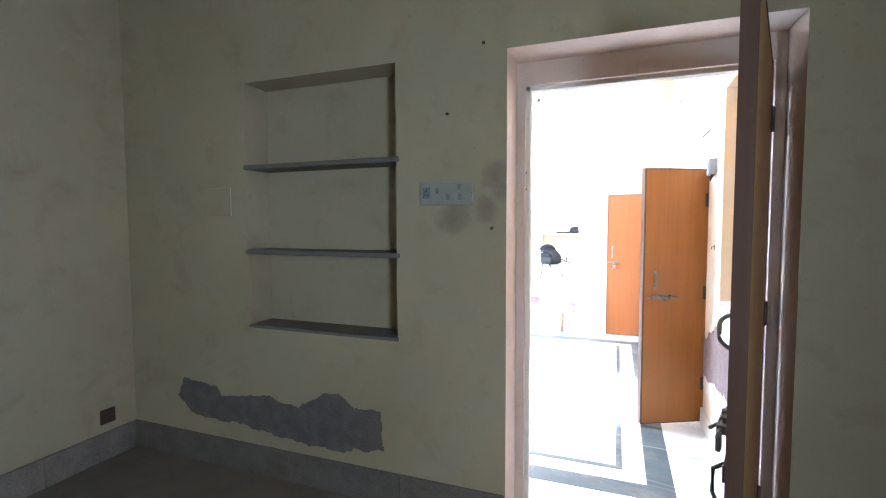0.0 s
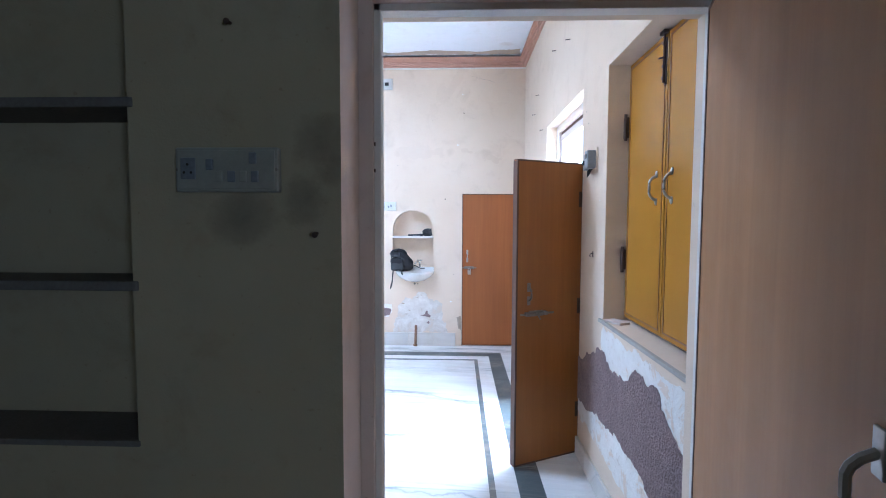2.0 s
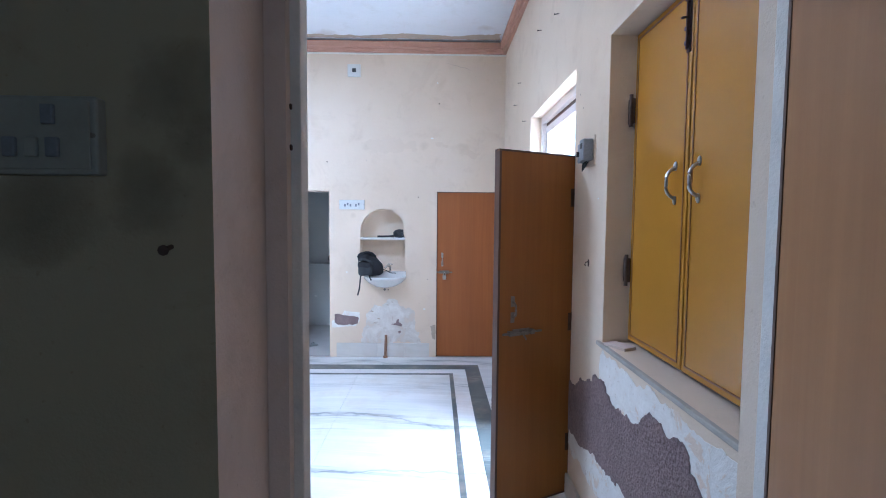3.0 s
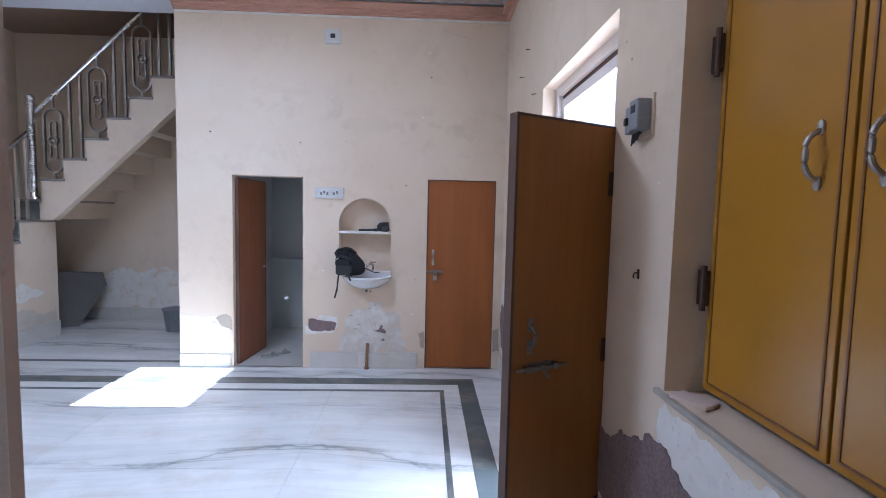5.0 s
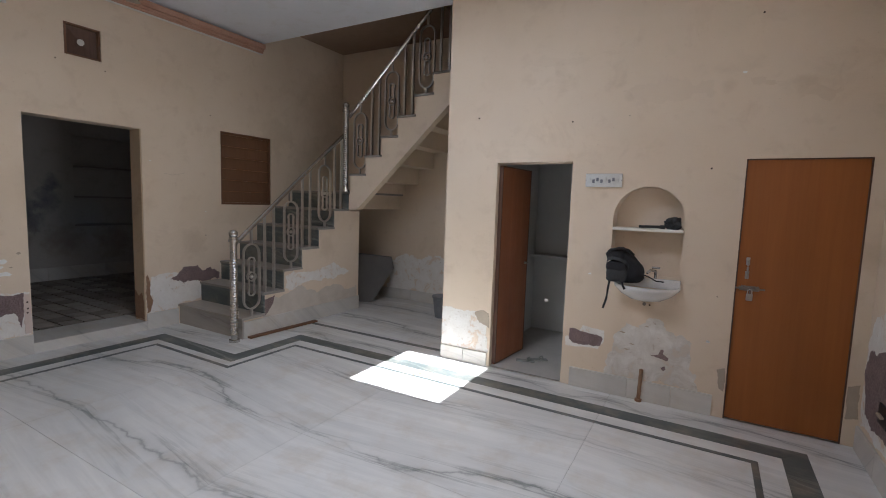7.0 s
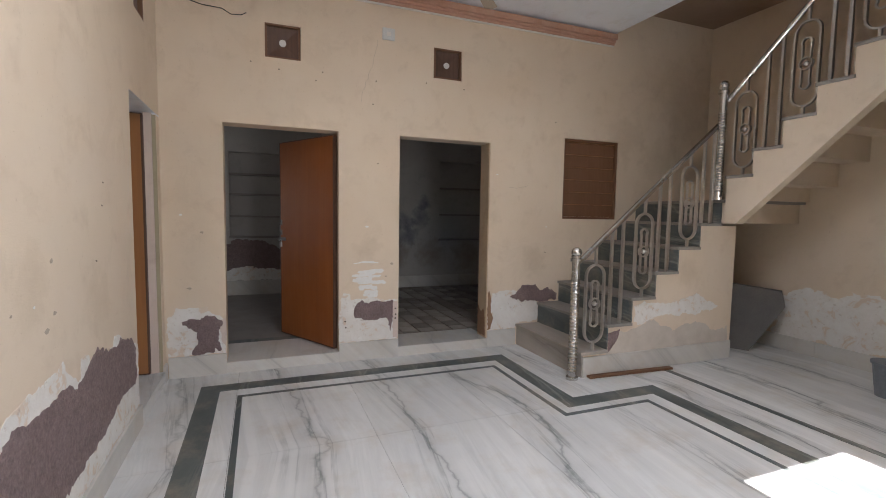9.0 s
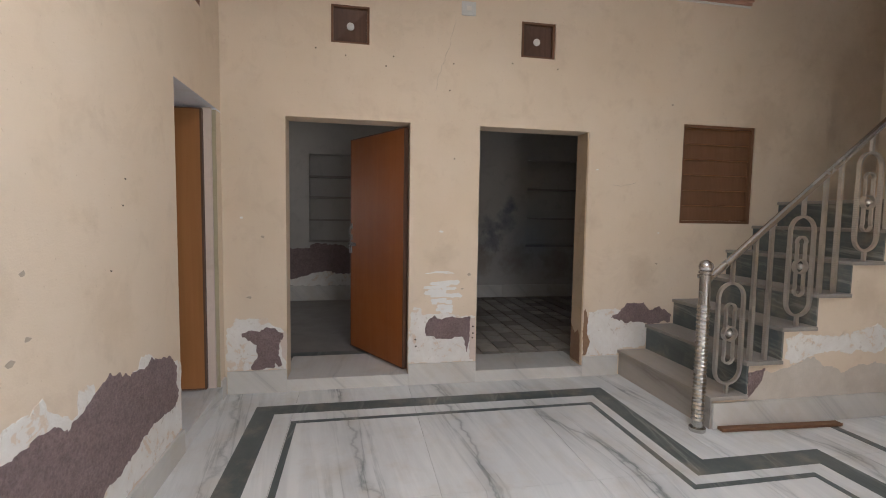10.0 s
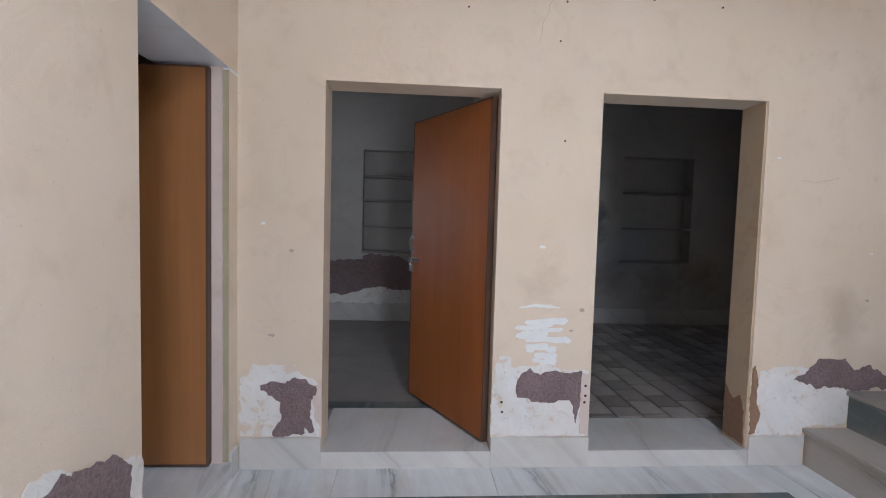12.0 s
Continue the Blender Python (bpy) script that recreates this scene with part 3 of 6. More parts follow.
# floors
floor = tagged(part("floor", boxed(WEST, EAST, SOUTH, 9.7, -0.2, -0.004), MORTAR), "white marble floor with grey veins and dark inlaid bands", "floor", kind="structure")
bm = bmesh.new()
box(bm, -5.8, 1.6, -1.4, ROOMY, -0.2, SILL)
room_floor = tagged(part("floor_bedroom", bm, DUSTFLOOR), "dusty brown-grey cement floor", "floor", kind="structure")
part("door_sill", boxed(-0.347, 0.76, ROOMY, SOUTH + 0.01, -0.1, SILL + 0.004, bevel=0.003), MARBLE, room_floor, "marble door sill")
part("door_sill", boxed(-5.47, -4.66, ROOMY - 0.2, SOUTH + 0.015, -0.1, SILL + 0.004, bevel=0.003), MARBLE, room_floor, "marble door sill")
west_floor = tagged(part("floor_west_rooms", boxed(-9.4, WEST - 0.21, 2.3, 9.9, -0.2, SILL - 0.012), CONCRETE), "dusty grey cement floor of the back rooms", "floor", kind="structure")
part("door_sill", boxed(-6.22, WEST + 0.012, 3.9, 4.96, -0.1, SILL, bevel=0.004), SKIRT, west_floor, "veined marble door sill")
part("floor_slab", boxed(-9.3, -6.34, 2.4, 5.3, 0.0, SILL - 0.003), GREYFLOOR, west_floor, "grey polished floor slab")
part("dark_strip", boxed(-6.34, -6.22, 2.4, 5.3, 0.0, SILL - 0.001), GREEN, west_floor, "dark stone strip")
part("door_sill", boxed(-6.05, WEST + 0.012, 5.49, 6.56, -0.1, SILL, bevel=0.004), SKIRT, west_floor, "veined marble door sill")
wc_floor = tagged(part("floor_washroom", boxed(-2.2, EAST, NORTH + 0.02, 9.7, -0.2, 0.006), PALEFLOOR), "pale tiled washroom floor", "floor", kind="structure")

# dark inlaid bands, as closed rings round the hall
def ring(inset, wide, top, step_in):
    """Strips at a distance inset from walls and stairs."""
    x0, x1, y0, y1 = WEST + inset, EAST - inset, SOUTH + inset, NORTH - inset
    sx, sy = -4.42 + step_in, 6.885 - step_in
    lines = [((x0, y0), (x1, y0)), ((x1, y0), (x1, y1)), ((x1, y1), (sx, y1)), ((sx, y1), (sx, sy)), ((sx, sy), (x0, sy)), ((x0, sy), (x0, y0))]
    sides = [(0, 1), (-1, 0), (0, -1), (1, 0), (0, -1), (1, 0)]
    out = []
    corners = [ln[0] for ln in lines]
    inner = [(x0 + wide, y0 + wide), (x1 - wide, y0 + wide), (x1 - wide, y1 - wide), (sx + wide, y1 - wide), (sx + wide, sy - wide), (x0 + wide, sy - wide)]
    for i in range(6):
        bm = bmesh.new()
        j = (i + 1) % 6
        prism(bm, [(*corners[i], -0.02), (*corners[j], -0.02), (*inner[j], -0.02), (*inner[i], -0.02)], (0, 0, 0.02 + top))
        out.append(bm)
    return out


for bm in ring(0.30, 0.15, 0.0022, 0.33):
    part("dark_band", bm, GREEN, floor, "dark green marble inlay band")
for bm in ring(0.585, 0.038, 0.0022, 0.56):
    part("dark_line", bm, GREEN, floor, "thin dark marble inlay line")
part("dark_band", boxed(-4.40, -2.43, 7.80, 7.86, -0.02, 0.0022), GREEN, floor, "dark marble inlay band")

# ceilings and walls that close the other rooms
bm = bmesh.new()
box(bm, -9.4, -5.8, 2.1, 9.9, 3.2, 3.35)
box(bm, -2.2, EAST, NORTH + 0.23, 9.7, 2.6, 2.7)
tagged(part("ceiling_rooms", bm, CEILWHITE), "whitewashed ceilings of the side rooms", "ceiling", kind="structure")
# unseen ceiling, coloured like the walls to dim the bedroom's bounced light
tagged(part("ceiling_bedroom", boxed(-5.8, 1.6, -1.4, ROOMY, 3.2, 3.35), ROOMPAINT), "unseen bedroom ceiling in the darker wall distemper", "ceiling", kind="structure")
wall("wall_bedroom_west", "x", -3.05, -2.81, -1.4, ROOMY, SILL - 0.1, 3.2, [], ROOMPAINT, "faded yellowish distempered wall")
# opening added out of view to let in the bedroom fill
wall("wall_bedroom_east", "x", 1.35, 1.6, -1.4, ROOMY, SILL - 0.1, 3.2, [(-0.2, 0.5, 1.2, 2.02)], ROOMPAINT, "faded distempered wall behind the open door, with an added light opening")
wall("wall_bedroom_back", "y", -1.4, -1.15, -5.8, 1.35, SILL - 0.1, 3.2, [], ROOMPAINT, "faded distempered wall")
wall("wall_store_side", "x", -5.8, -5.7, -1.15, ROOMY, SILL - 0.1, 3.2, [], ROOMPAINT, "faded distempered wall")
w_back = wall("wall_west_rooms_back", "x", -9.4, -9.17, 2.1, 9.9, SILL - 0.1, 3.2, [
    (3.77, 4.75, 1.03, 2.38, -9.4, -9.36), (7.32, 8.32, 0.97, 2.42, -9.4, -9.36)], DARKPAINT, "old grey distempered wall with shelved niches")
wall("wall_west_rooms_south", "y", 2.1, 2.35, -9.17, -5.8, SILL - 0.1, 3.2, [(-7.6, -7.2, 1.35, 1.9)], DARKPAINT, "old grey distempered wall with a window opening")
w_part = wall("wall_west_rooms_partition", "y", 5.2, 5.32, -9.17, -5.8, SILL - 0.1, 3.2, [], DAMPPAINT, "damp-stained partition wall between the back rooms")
# unseen opening, cut only for the far room's fill lamp
wall("wall_west_rooms_north", "y", 9.0, 9.2, -9.17, -5.8, SILL - 0.1, 3.2, [(-8.0, -7.6, 1.33, 1.88)], DAMPPAINT, "damp-stained wall of the back room with an added light opening")
wall("wall_washroom_back", "y", 9.3, 9.5, -2.2, EAST, 0.0, 2.6, [], TILEGREY, "grey tiled washroom wall")
wall("wall_washroom_side", "x", -1.2, -1.1, NORTH + 0.23, 9.3, 0.0, 2.6, [], TILEGREY, "grey tiled washroom wall")
wall("wall_washroom_far", "x", -2.199, -2.05, NORTH + 0.23, 9.3, 0.0, 2.6, [], TILEGREY, "grey tiled washroom wall")
# ---- doors ----


def at_hinge(x, y, z, dx, dy):
    """Local x runs from the hinge along the leaf, local y is its thickness, local z is up."""
    a = math.degrees(math.atan2(dy, dx))
    return pose(x, y, z, 0, 0, a)


def pull_handle(bm, x, y, z, high, out):
    """An upright bow handle; out is the side (+1, -1) of the leaf, y its face."""
    pts = []
    for k in range(11):
        f = k / 10
        pts.append((x, y + out * (0.004 + 0.028 * min(1.0, 4 * min(f, 1 - f)) ** 0.6), z + high * (f - 0.5)))
    sweep(bm, pts, 0.0062, 8)
    for e in (-0.5, 0.5):
        box(bm, x - 0.012, x + 0.012, min(y, y + out * 0.005), max(y, y + out * 0.005), z + e * high - 0.028, z + e * high + 0.028, 0.002)


def slide_bolt(leaf, x0, x1, y, z, out, hasp=True):
    lock = part("tower_bolt", bmesh.new(), IRON, leaf, "tarnished iron slide bolt")
    bm = bmesh.new()
    face = sorted((y, y + out * 0.004))
    rod(bm, (x0, y + out * 0.016, z), (x1, y + out * 0.016, z), 0.0065, 10)
    mid = (x0 + x1) / 2
    for f in (0.25, 0.5, 0.8):
        c = x0 + (x1 - x0) * f
        box(bm, c - 0.012, c + 0.012, *sorted((y, y + out * 0.026)), z - 0.012, z + 0.012, 0.002)
    box(bm, mid - 0.055, mid + 0.055, *face, z - 0.018, z + 0.018)
    rod(bm, (mid, y + out * 0.016, z), (mid, y + out * 0.05, z - 0.03), 0.005, 8)
    lock.data = mesh_of("tower_bolt", bm, IRON)
    if hasp:
        bm = bmesh.new()
        box(bm, mid - 0.02, mid + 0.02, *sorted((y + out * 0.02, y + out * 0.034)), z - 0.085, z - 0.035, 0.004)
        sweep(bm, [(mid - 0.013, y + out * 0.027, z - 0.035), (mid - 0.013, y + out * 0.027, z - 0.012), (mid, y + out * 0.027, z - 0.002), (mid + 0.013, y + out * 0.027, z - 0.012), (mid + 0.013, y + out * 0.027, z - 0.035)], 0.004, 6)
        part("padlock", bm, ALU, lock, "small steel padlock")


def leaf(name, m, wide, high, thick, face, label, edge=None, bevel=0.003):
    door = tagged(empty(name, m), label, "door")
    part("panel", boxed(0, wide, -thick / 2, thick / 2, 0, high, bevel=bevel), face, door)
    if edge is not None:
        bm = bmesh.new()
        e = thick / 2 + 0.002
        for z in (0.0, high - 0.011):
            box(bm, 0.0, wide, -e, e, z + 0.0005, z + 0.0105)
        for x in (0.0, wide - 0.011):
            box(bm, x - 0.001, x + 0.0115, -e, e, 0.011, high - 0.0112)
        part("edge_strip", bm, edge, door, "darker edge beading")
    return door


def butt_hinge(door, x, y, z, high=0.1):
    bm = bmesh.new()
    rod(bm, (x, y, z - high / 2), (x, y, z + high / 2), 0.008, 8)
    box(bm, x, x + 0.035, y - 0.004, y + 0.002, z - high / 2, z + high / 2)
    part("hinge", bm, RUST, door, "rusty iron hinge")


# bedroom door, swung into the bedroom
d = leaf("bedroom_door", at_hinge(0.69, 3.295, SILL + 0.02, -0.281, -0.97), 1.005, 2.06, 0.036, DOORWARM, "open brown laminate flush door with bow handle", DARKWOOD)
bm = bmesh.new()
pull_handle(bm, 0.93, -0.018, 1.145, 0.092, -1)
part("handle", bm, WORNSTEEL, d, "worn pale steel bow handle")
slide_bolt(d, 0.79, 1.0, -0.02, 0.89, -1)
bm = bmesh.new()
box(bm, 0.91, 0.99, -0.028, -0.020, 0.76, 0.805, 0.002)
sweep(bm, [(0.92, -0.03, 0.78), (0.92, -0.055, 0.76), (0.93, -0.055, 0.70), (0.95, -0.04, 0.68)], 0.006, 8)
part("hasp", bm, IRON, d, "hanging iron hasp")
for z in (0.25, 1.05, 1.85):
    butt_hinge(d, 0.0, 0.023, z)

# bedroom door frame
bm = bmesh.new()
box(bm, -0.346, -0.304, 3.298, 3.339, SILL, 2.213)
box(bm, 0.719, 0.759, 3.298, 3.339, SILL, 2.213)
box(bm, -0.346, 0.759, 3.298, 3.339, 2.213, 2.324)
frame_in = tagged(part("door_frame_bedroom", bm, JAMB), "pinkish painted timber door frame", "door frame", kind="structure")
bm = bmesh.new()
for x0, x1 in ((-0.306, -0.283), (0.70, 0.722)):
    box(bm, x0, x1, 3.325, 3.375, SILL, 2.217, 0.003)
box(bm, -0.306, 0.722, 3.325, 3.375, 2.192, 2.217, 0.003)
part("door_stop", bm, PRIMER, frame_in, "pale door stop bead")

# street door: two leaves folded into the hall
f = leaf("street_door_leaf", at_hinge(0.765, 5.005, 0.012, -0.46, -0.226), 0.515, 1.935, 0.04, DOORGOLD, "open golden-brown laminate double-door leaf with handle and bolt", DARKWOOD)
f["group"] = "street door leaves"
bm = bmesh.new()
pull_handle(bm, 0.42, 0.02, 1.10, 0.085, 1)
part("handle", bm, IRON, f, "tarnished bow handle")
slide_bolt(f, 0.24, 0.49, 0.022, 0.975, 1, False)
for z in (0.3, 1.0, 1.7):
    butt_hinge(f, 0.0, 0.022, z)
# this leaf's pale face and yellow edge carry the daylight in their colour
g = leaf("street_door_leaf", at_hinge(0.735, 6.225, 0.012, -0.2, -0.415), 0.46, 1.935, 0.042, DOORLIT, "half-open brown double-door leaf with daylight painted into face and edge", EDGELIT)
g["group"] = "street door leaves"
bm = bmesh.new()
pull_handle(bm, 0.42, 0.021, 0.95, 0.16, 1)
part("handle", bm, ALU, g, "steel bow handle")
slide_bolt(g, 0.28, 0.49, 0.023, 0.72, 1, False)

# fixed frame and fanlight of the street door
bm = bmesh.new()
for y0, y1 in ((5.0, 5.06), (6.18, 6.24)):
    box(bm, EAST + 0.09, EAST + 0.17, y0, y1, 0.0, 2.43)
box(bm, EAST + 0.09, EAST + 0.17, 5.06, 6.18, 2.375, 2.43)
sframe = tagged(part("door_frame_street", bm, PALEWOOD), "pale painted timber street door frame with fanlight", "door frame", kind="structure")
bm = bmesh.new()
for y0, y1 in ((5.062, 5.12), (6.12, 6.178)):
    box(bm, EAST + 0.115, EAST + 0.155, y0, y1, 2.01, 2.345, 0.004)
for z0, z1 in ((2.285, 2.345), (1.95, 2.008)):
    box(bm, EAST + 0.113, EAST + 0.157, 5.062, 6.178, z0, z1, 0.004)
part("fanlight_sash", bm, PALEWOOD, sframe, "pale painted fanlight sash")
# dark bar drawn as the shadow line between frame and sash
bm = bmesh.new()
box(bm, EAST + 0.12, EAST + 0.15, 5.062, 6.178, 2.346, 2.374)
part("fanlight_shadow", bm, DARKWOOD, sframe, "dark strip standing in for the shadow line above the sash")
tagged(part("trim_door_threshold", boxed(EAST + 0.002, EAST + 0.34, 5.0, 6.24, -0.2, 0.004), GREYSTONE), "grey stone street door threshold", "threshold", kind="structure")
tagged(part("pavement", boxed(EAST + 0.301, 2.2, 3.0, 8.5, -0.2, -0.05, bevel=0.01), CONCRETE), "cement step outside the street door", "pavement", kind="structure")

# closed and half-open doors in the north wall
c = leaf("store_door", at_hinge(0.684, NORTH + 0.032, 0.008, -1, 0), 0.68, 1.9, 0.036, DOORHONEY, "closed orange-brown laminate flush door with latch", None)
bm = bmesh.new()
pull_handle(bm, 0.615, 0.018, 1.13, 0.1, 1)
part("handle", bm, ALU, c, "small bow handle")
slide_bolt(c, 0.50, 0.68, 0.019, 0.985, 1, True)
bm = bmesh.new()
box(bm, 0.0035, 0.012, NORTH + 0.004, NORTH + 0.06, 0.0, 1.912)
box(bm, 0.676, 0.6845, NORTH + 0.004, NORTH + 0.06, 0.0, 1.912)
box(bm, 0.003, 0.6845, NORTH + 0.004, NORTH + 0.06, 1.904, 1.9125)
tagged(part("door_frame_store", bm, DARKWOOD), "thin dark timber door frame", "door frame", kind="structure")
bl = leaf("washroom_door", at_hinge(-1.888, NORTH + 0.06, 0.01, 0.055, 0.60), 0.62, 1.88, 0.034, DOORDARK, "open dark red-brown laminate washroom door", DARKWOOD)
bm = bmesh.new()
rod(bm, (0.55, -0.017, 0.94), (0.55, -0.06, 0.94), 0.007, 8)
rod(bm, (0.55, -0.058, 0.94), (0.47, -0.058, 0.94), 0.007, 8)
part("lever_handle", bm, ALU, bl, "steel lever handle")

# doors of the west rooms and of the room beside
w1 = leaf("back_room_door", at_hinge(WEST - 0.09, 4.905, SILL + 0.012, -0.875, -0.484), 0.945, 2.085, 0.036, DOORBROWN, "half-open orange-brown laminate door with latch", DARKWOOD)
bm = bmesh.new()
pull_handle(bm, 0.915, 0.018, 1.17, 0.11, 1)
part("handle", bm, IRON, w1, "tarnished bow handle")
slide_bolt(w1, 0.82, 0.965, 0.019, 1.045, 1, True)
w2 = leaf("back_room_door", at_hinge(WEST - 0.20, 5.545, SILL + 0.012, -0.95, 0.13), 0.945, 2.085, 0.036, DARKWOOD, "dark wooden door standing open into the unlit room", None)
slide_bolt(w2, 0.02, 0.09, 0.019, 0.98, 1, True)
tagged(part("door_frame_back_room", boxed(WEST - 0.205, WEST - 0.006, 6.517, 6.5285, SILL, 2.219), TANJAMB), "tan painted jamb board, chipped low down", "door frame", kind="structure")
sd = leaf("side_room_door", at_hinge(-5.43, 3.375, SILL + 0.012, 0.0, -1), 0.80, 2.1, 0.036, DOORTAN, "open tan laminate door folded into the side room", DARKWOOD)
bm = bmesh.new()
box(bm, -5.468, -5.452, 3.37, 3.43, SILL, 2.224)
tagged(part("door_frame_side_room", bm, JAMB), "pale painted door jamb strip", "door frame", kind="structure")

# ---- stairs ----
RISE, GOING, Y1, SX = 0.2345, 0.275, 6.90, -4.45
LAND = 7 * RISE
bm = bmesh.new()
for k in range(6):
    box(bm, WEST, SX + 0.0, Y1 + GOING * k + 0.02, 8.8 if k == 5 else Y1 + GOING * (k + 1) + 0.02, -0.01, RISE * (k + 1) - 0.028)
stairs = tagged(empty("staircase"), "cream staircase with grey stone treads and dark risers", "staircase", kind="structure")
part("flight_body", bm, CREAM, stairs, "cream plastered side of the lower flight")
for k in range(6):
    y = Y1 + GOING * k
    part("tread", boxed(WEST + 0.002, SX + 0.025, y - 0.015, y + GOING + 0.012, RISE * (k + 1) - 0.028, RISE * (k + 1), bevel=0.004), DUSTMARBLE if k == 0 else GREYSTONE, stairs, "grey stone tread")
    part("riser", boxed(WEST + 0.002, SX + 0.006, y + 0.005, y + 0.0199, RISE * k, RISE * (k + 1) - 0.0285), DUSTMARBLE if k == 0 else GREEN, stairs, "dark green stone riser" if k else "pale marble riser")
yl = Y1 + GOING * 6
part("riser", boxed(WEST + 0.002, SX + 0.006, yl + 0.005, yl + 0.0199, RISE * 6, LAND - 0.0285), GREEN, stairs, "dark green stone riser")
part("landing", boxed(WEST + 0.002, SX + 0.11, yl - 0.015, 9.698, LAND - 0.028, LAND, bevel=0.004), GREYSTONE, stairs, "grey stone landing slab")
part("landing_slab", boxed(WEST + 0.002, -4.40, yl + 0.02, 9.698, 1.41, LAND - 0.0285), CREAM, stairs, "cream landing beam")
UX, UG, UY = -4.36, 0.25, 8.5
bm = bmesh.new()
prof = [(UX - 0.0, LAND - 0.03)]
for k in range(9):
    prof += [(UX + UG * k, LAND + RISE * (k + 1) - 0.028), (UX + UG * (k + 1), LAND + RISE * (k + 1) - 0.028)]
end = UX + UG * 9
prof += [(end, LAND + RISE * 9 - 0.36), (UX + 0.12, LAND - 0.235), (UX - 0.0, LAND - 0.235)]
prism(bm, [(x, UY, z) for x, z in prof], (0, 0.1, 0))
part("string_wall", bm, CREAM, stairs, "cream side of the upper flight")
for k in range(9):
    x = UX + UG * k
    zt = LAND + RISE * (k + 1)
    part("tread", boxed(x - 0.015, x + UG + 0.012, UY - 0.012, 9.698, zt - 0.028, zt, bevel=0.004), GREYSTONE, stairs, "grey stone tread")
    part("riser", boxed(x - 0.004, x + 0.011, UY + 0.004, 9.698, zt - RISE, zt - 0.0285), GREEN, stairs, "dark green stone riser")
    bm = bmesh.new()
    low = zt - RISE - (0.085 if k else 0.0)
    prism(bm, [(x + 0.0125, UY + 0.101, low), (x + 0.055, UY + 0.101, low), (x + 0.055, UY + 0.101, zt - 0.085), (x + UG + 0.0115, UY + 0.101, zt - 0.085), (x + UG + 0.0115, UY + 0.101, zt - 0.0287), (x + 0.0125, UY + 0.101, zt - 0.0287)], (0, 9.698 - UY - 0.101, 0))
    part("step_soffit", bm, CREAM, stairs, "cream folded underside of a step")
part("stair_skirting", boxed(SX, SX + 0.016, Y1 + 0.02, 8.8, 0.0, 0.185, bevel=0.003), SKIRT, stairs, "pale marble skirting")


# ---- stainless railing ----
rail = tagged(empty("stair_railing"), "stainless steel stair railing with oval ornaments and ball-topped newels", "railing")
RX = -4.475


def newel(x, y, z0, high):
    bm = bmesh.new()
    r = 0.036
    rod(bm, (x, y, z0), (x, y, z0 + high - 0.09), r, 18)
    rod(bm, (x, y, z0), (x, y, z0 + 0.025), r + 0.018, 18)
    for k in range(int(high * 0.70 / 0.028)):
        z = z0 + 0.08 + 0.028 * k
        rod(bm, (x, y, z), (x, y, z + 0.018), r + 0.008, 14, r - 0.001)
    rod(bm, (x, y, z0 + high - 0.12), (x, y, z0 + high - 0.095), r + 0.014, 18)
    rod(bm, (x, y, z0 + high - 0.085), (x, y, z0 + high - 0.07), r + 0.008, 18)
    n = part("newel", bm, STEEL, rail, "ringed steel newel post")
    bm = bmesh.new()
    ball(bm, (x, y, z0 + high - 0.04), 0.046, 18)
    part("ball_cap", bm, STEEL, n, "polished steel ball", smooth=True)


def strap(bm, pts, face, deep, thick, closed=True, ribbed=lambda i: False):
    """A flat bar bent along points in the plane whose normal is face; ribbed points are milled with small teeth."""
    pts = [Vector(p) for p in pts]
    face = Vector(face)
    n = len(pts)
    rings = []
    for i, p in enumerate(pts):
        before = pts[i - 1] if (i or closed) else p
        after = pts[(i + 1) % n] if (i < n - 1 or closed) else p
        side = (after - before).normalized().cross(face).normalized()
        grow = 0.0022 if ribbed(i) and i % 2 else 0.0
        rings.append([bm.verts.new(p + side * (s * (thick / 2 + grow)) + face * (f * (deep / 2 + grow))) for s, f in ((-1, -1), (1, -1), (1, 1), (-1, 1))])
    for i in range(n if closed else n - 1):
        a, c = rings[i], rings[(i + 1) % n]
        for k in range(4):
            bm.faces.new((a[k], a[(k + 1) % 4], c[(k + 1) % 4], c[k]))
    if not closed:
        bm.faces.new(rings[0][::-1])
        bm.faces.new(rings[-1])


def square_bar(bm, x, y, z0, z1, half, teeth=0.0):
    """An upright square tube, milled with fine rings over its lower part."""
    levels = [z0]
    sizes = [half]
    z = z0 + 0.04
    while z < z0 + teeth:
        levels += [z, z + 0.002, z + 0.009, z + 0.011]
        sizes += [half, half + 0.0022, half + 0.0022, half]
        z += 0.016
    levels.append(z1)
    sizes.append(half)
    rings = [[bm.verts.new((x + a * s, y + c * s, lv)) for a, c in ((-1, -1), (1, -1), (1, 1), (-1, 1))] for lv, s in zip(levels, sizes)]
    for a, c in zip(rings, rings[1:]):
        for k in range(4):
            bm.faces.new((a[k], a[(k + 1) % 4], c[(k + 1) % 4], c[k]))
    bm.faces.new(rings[0][::-1])
    bm.faces.new(rings[-1])


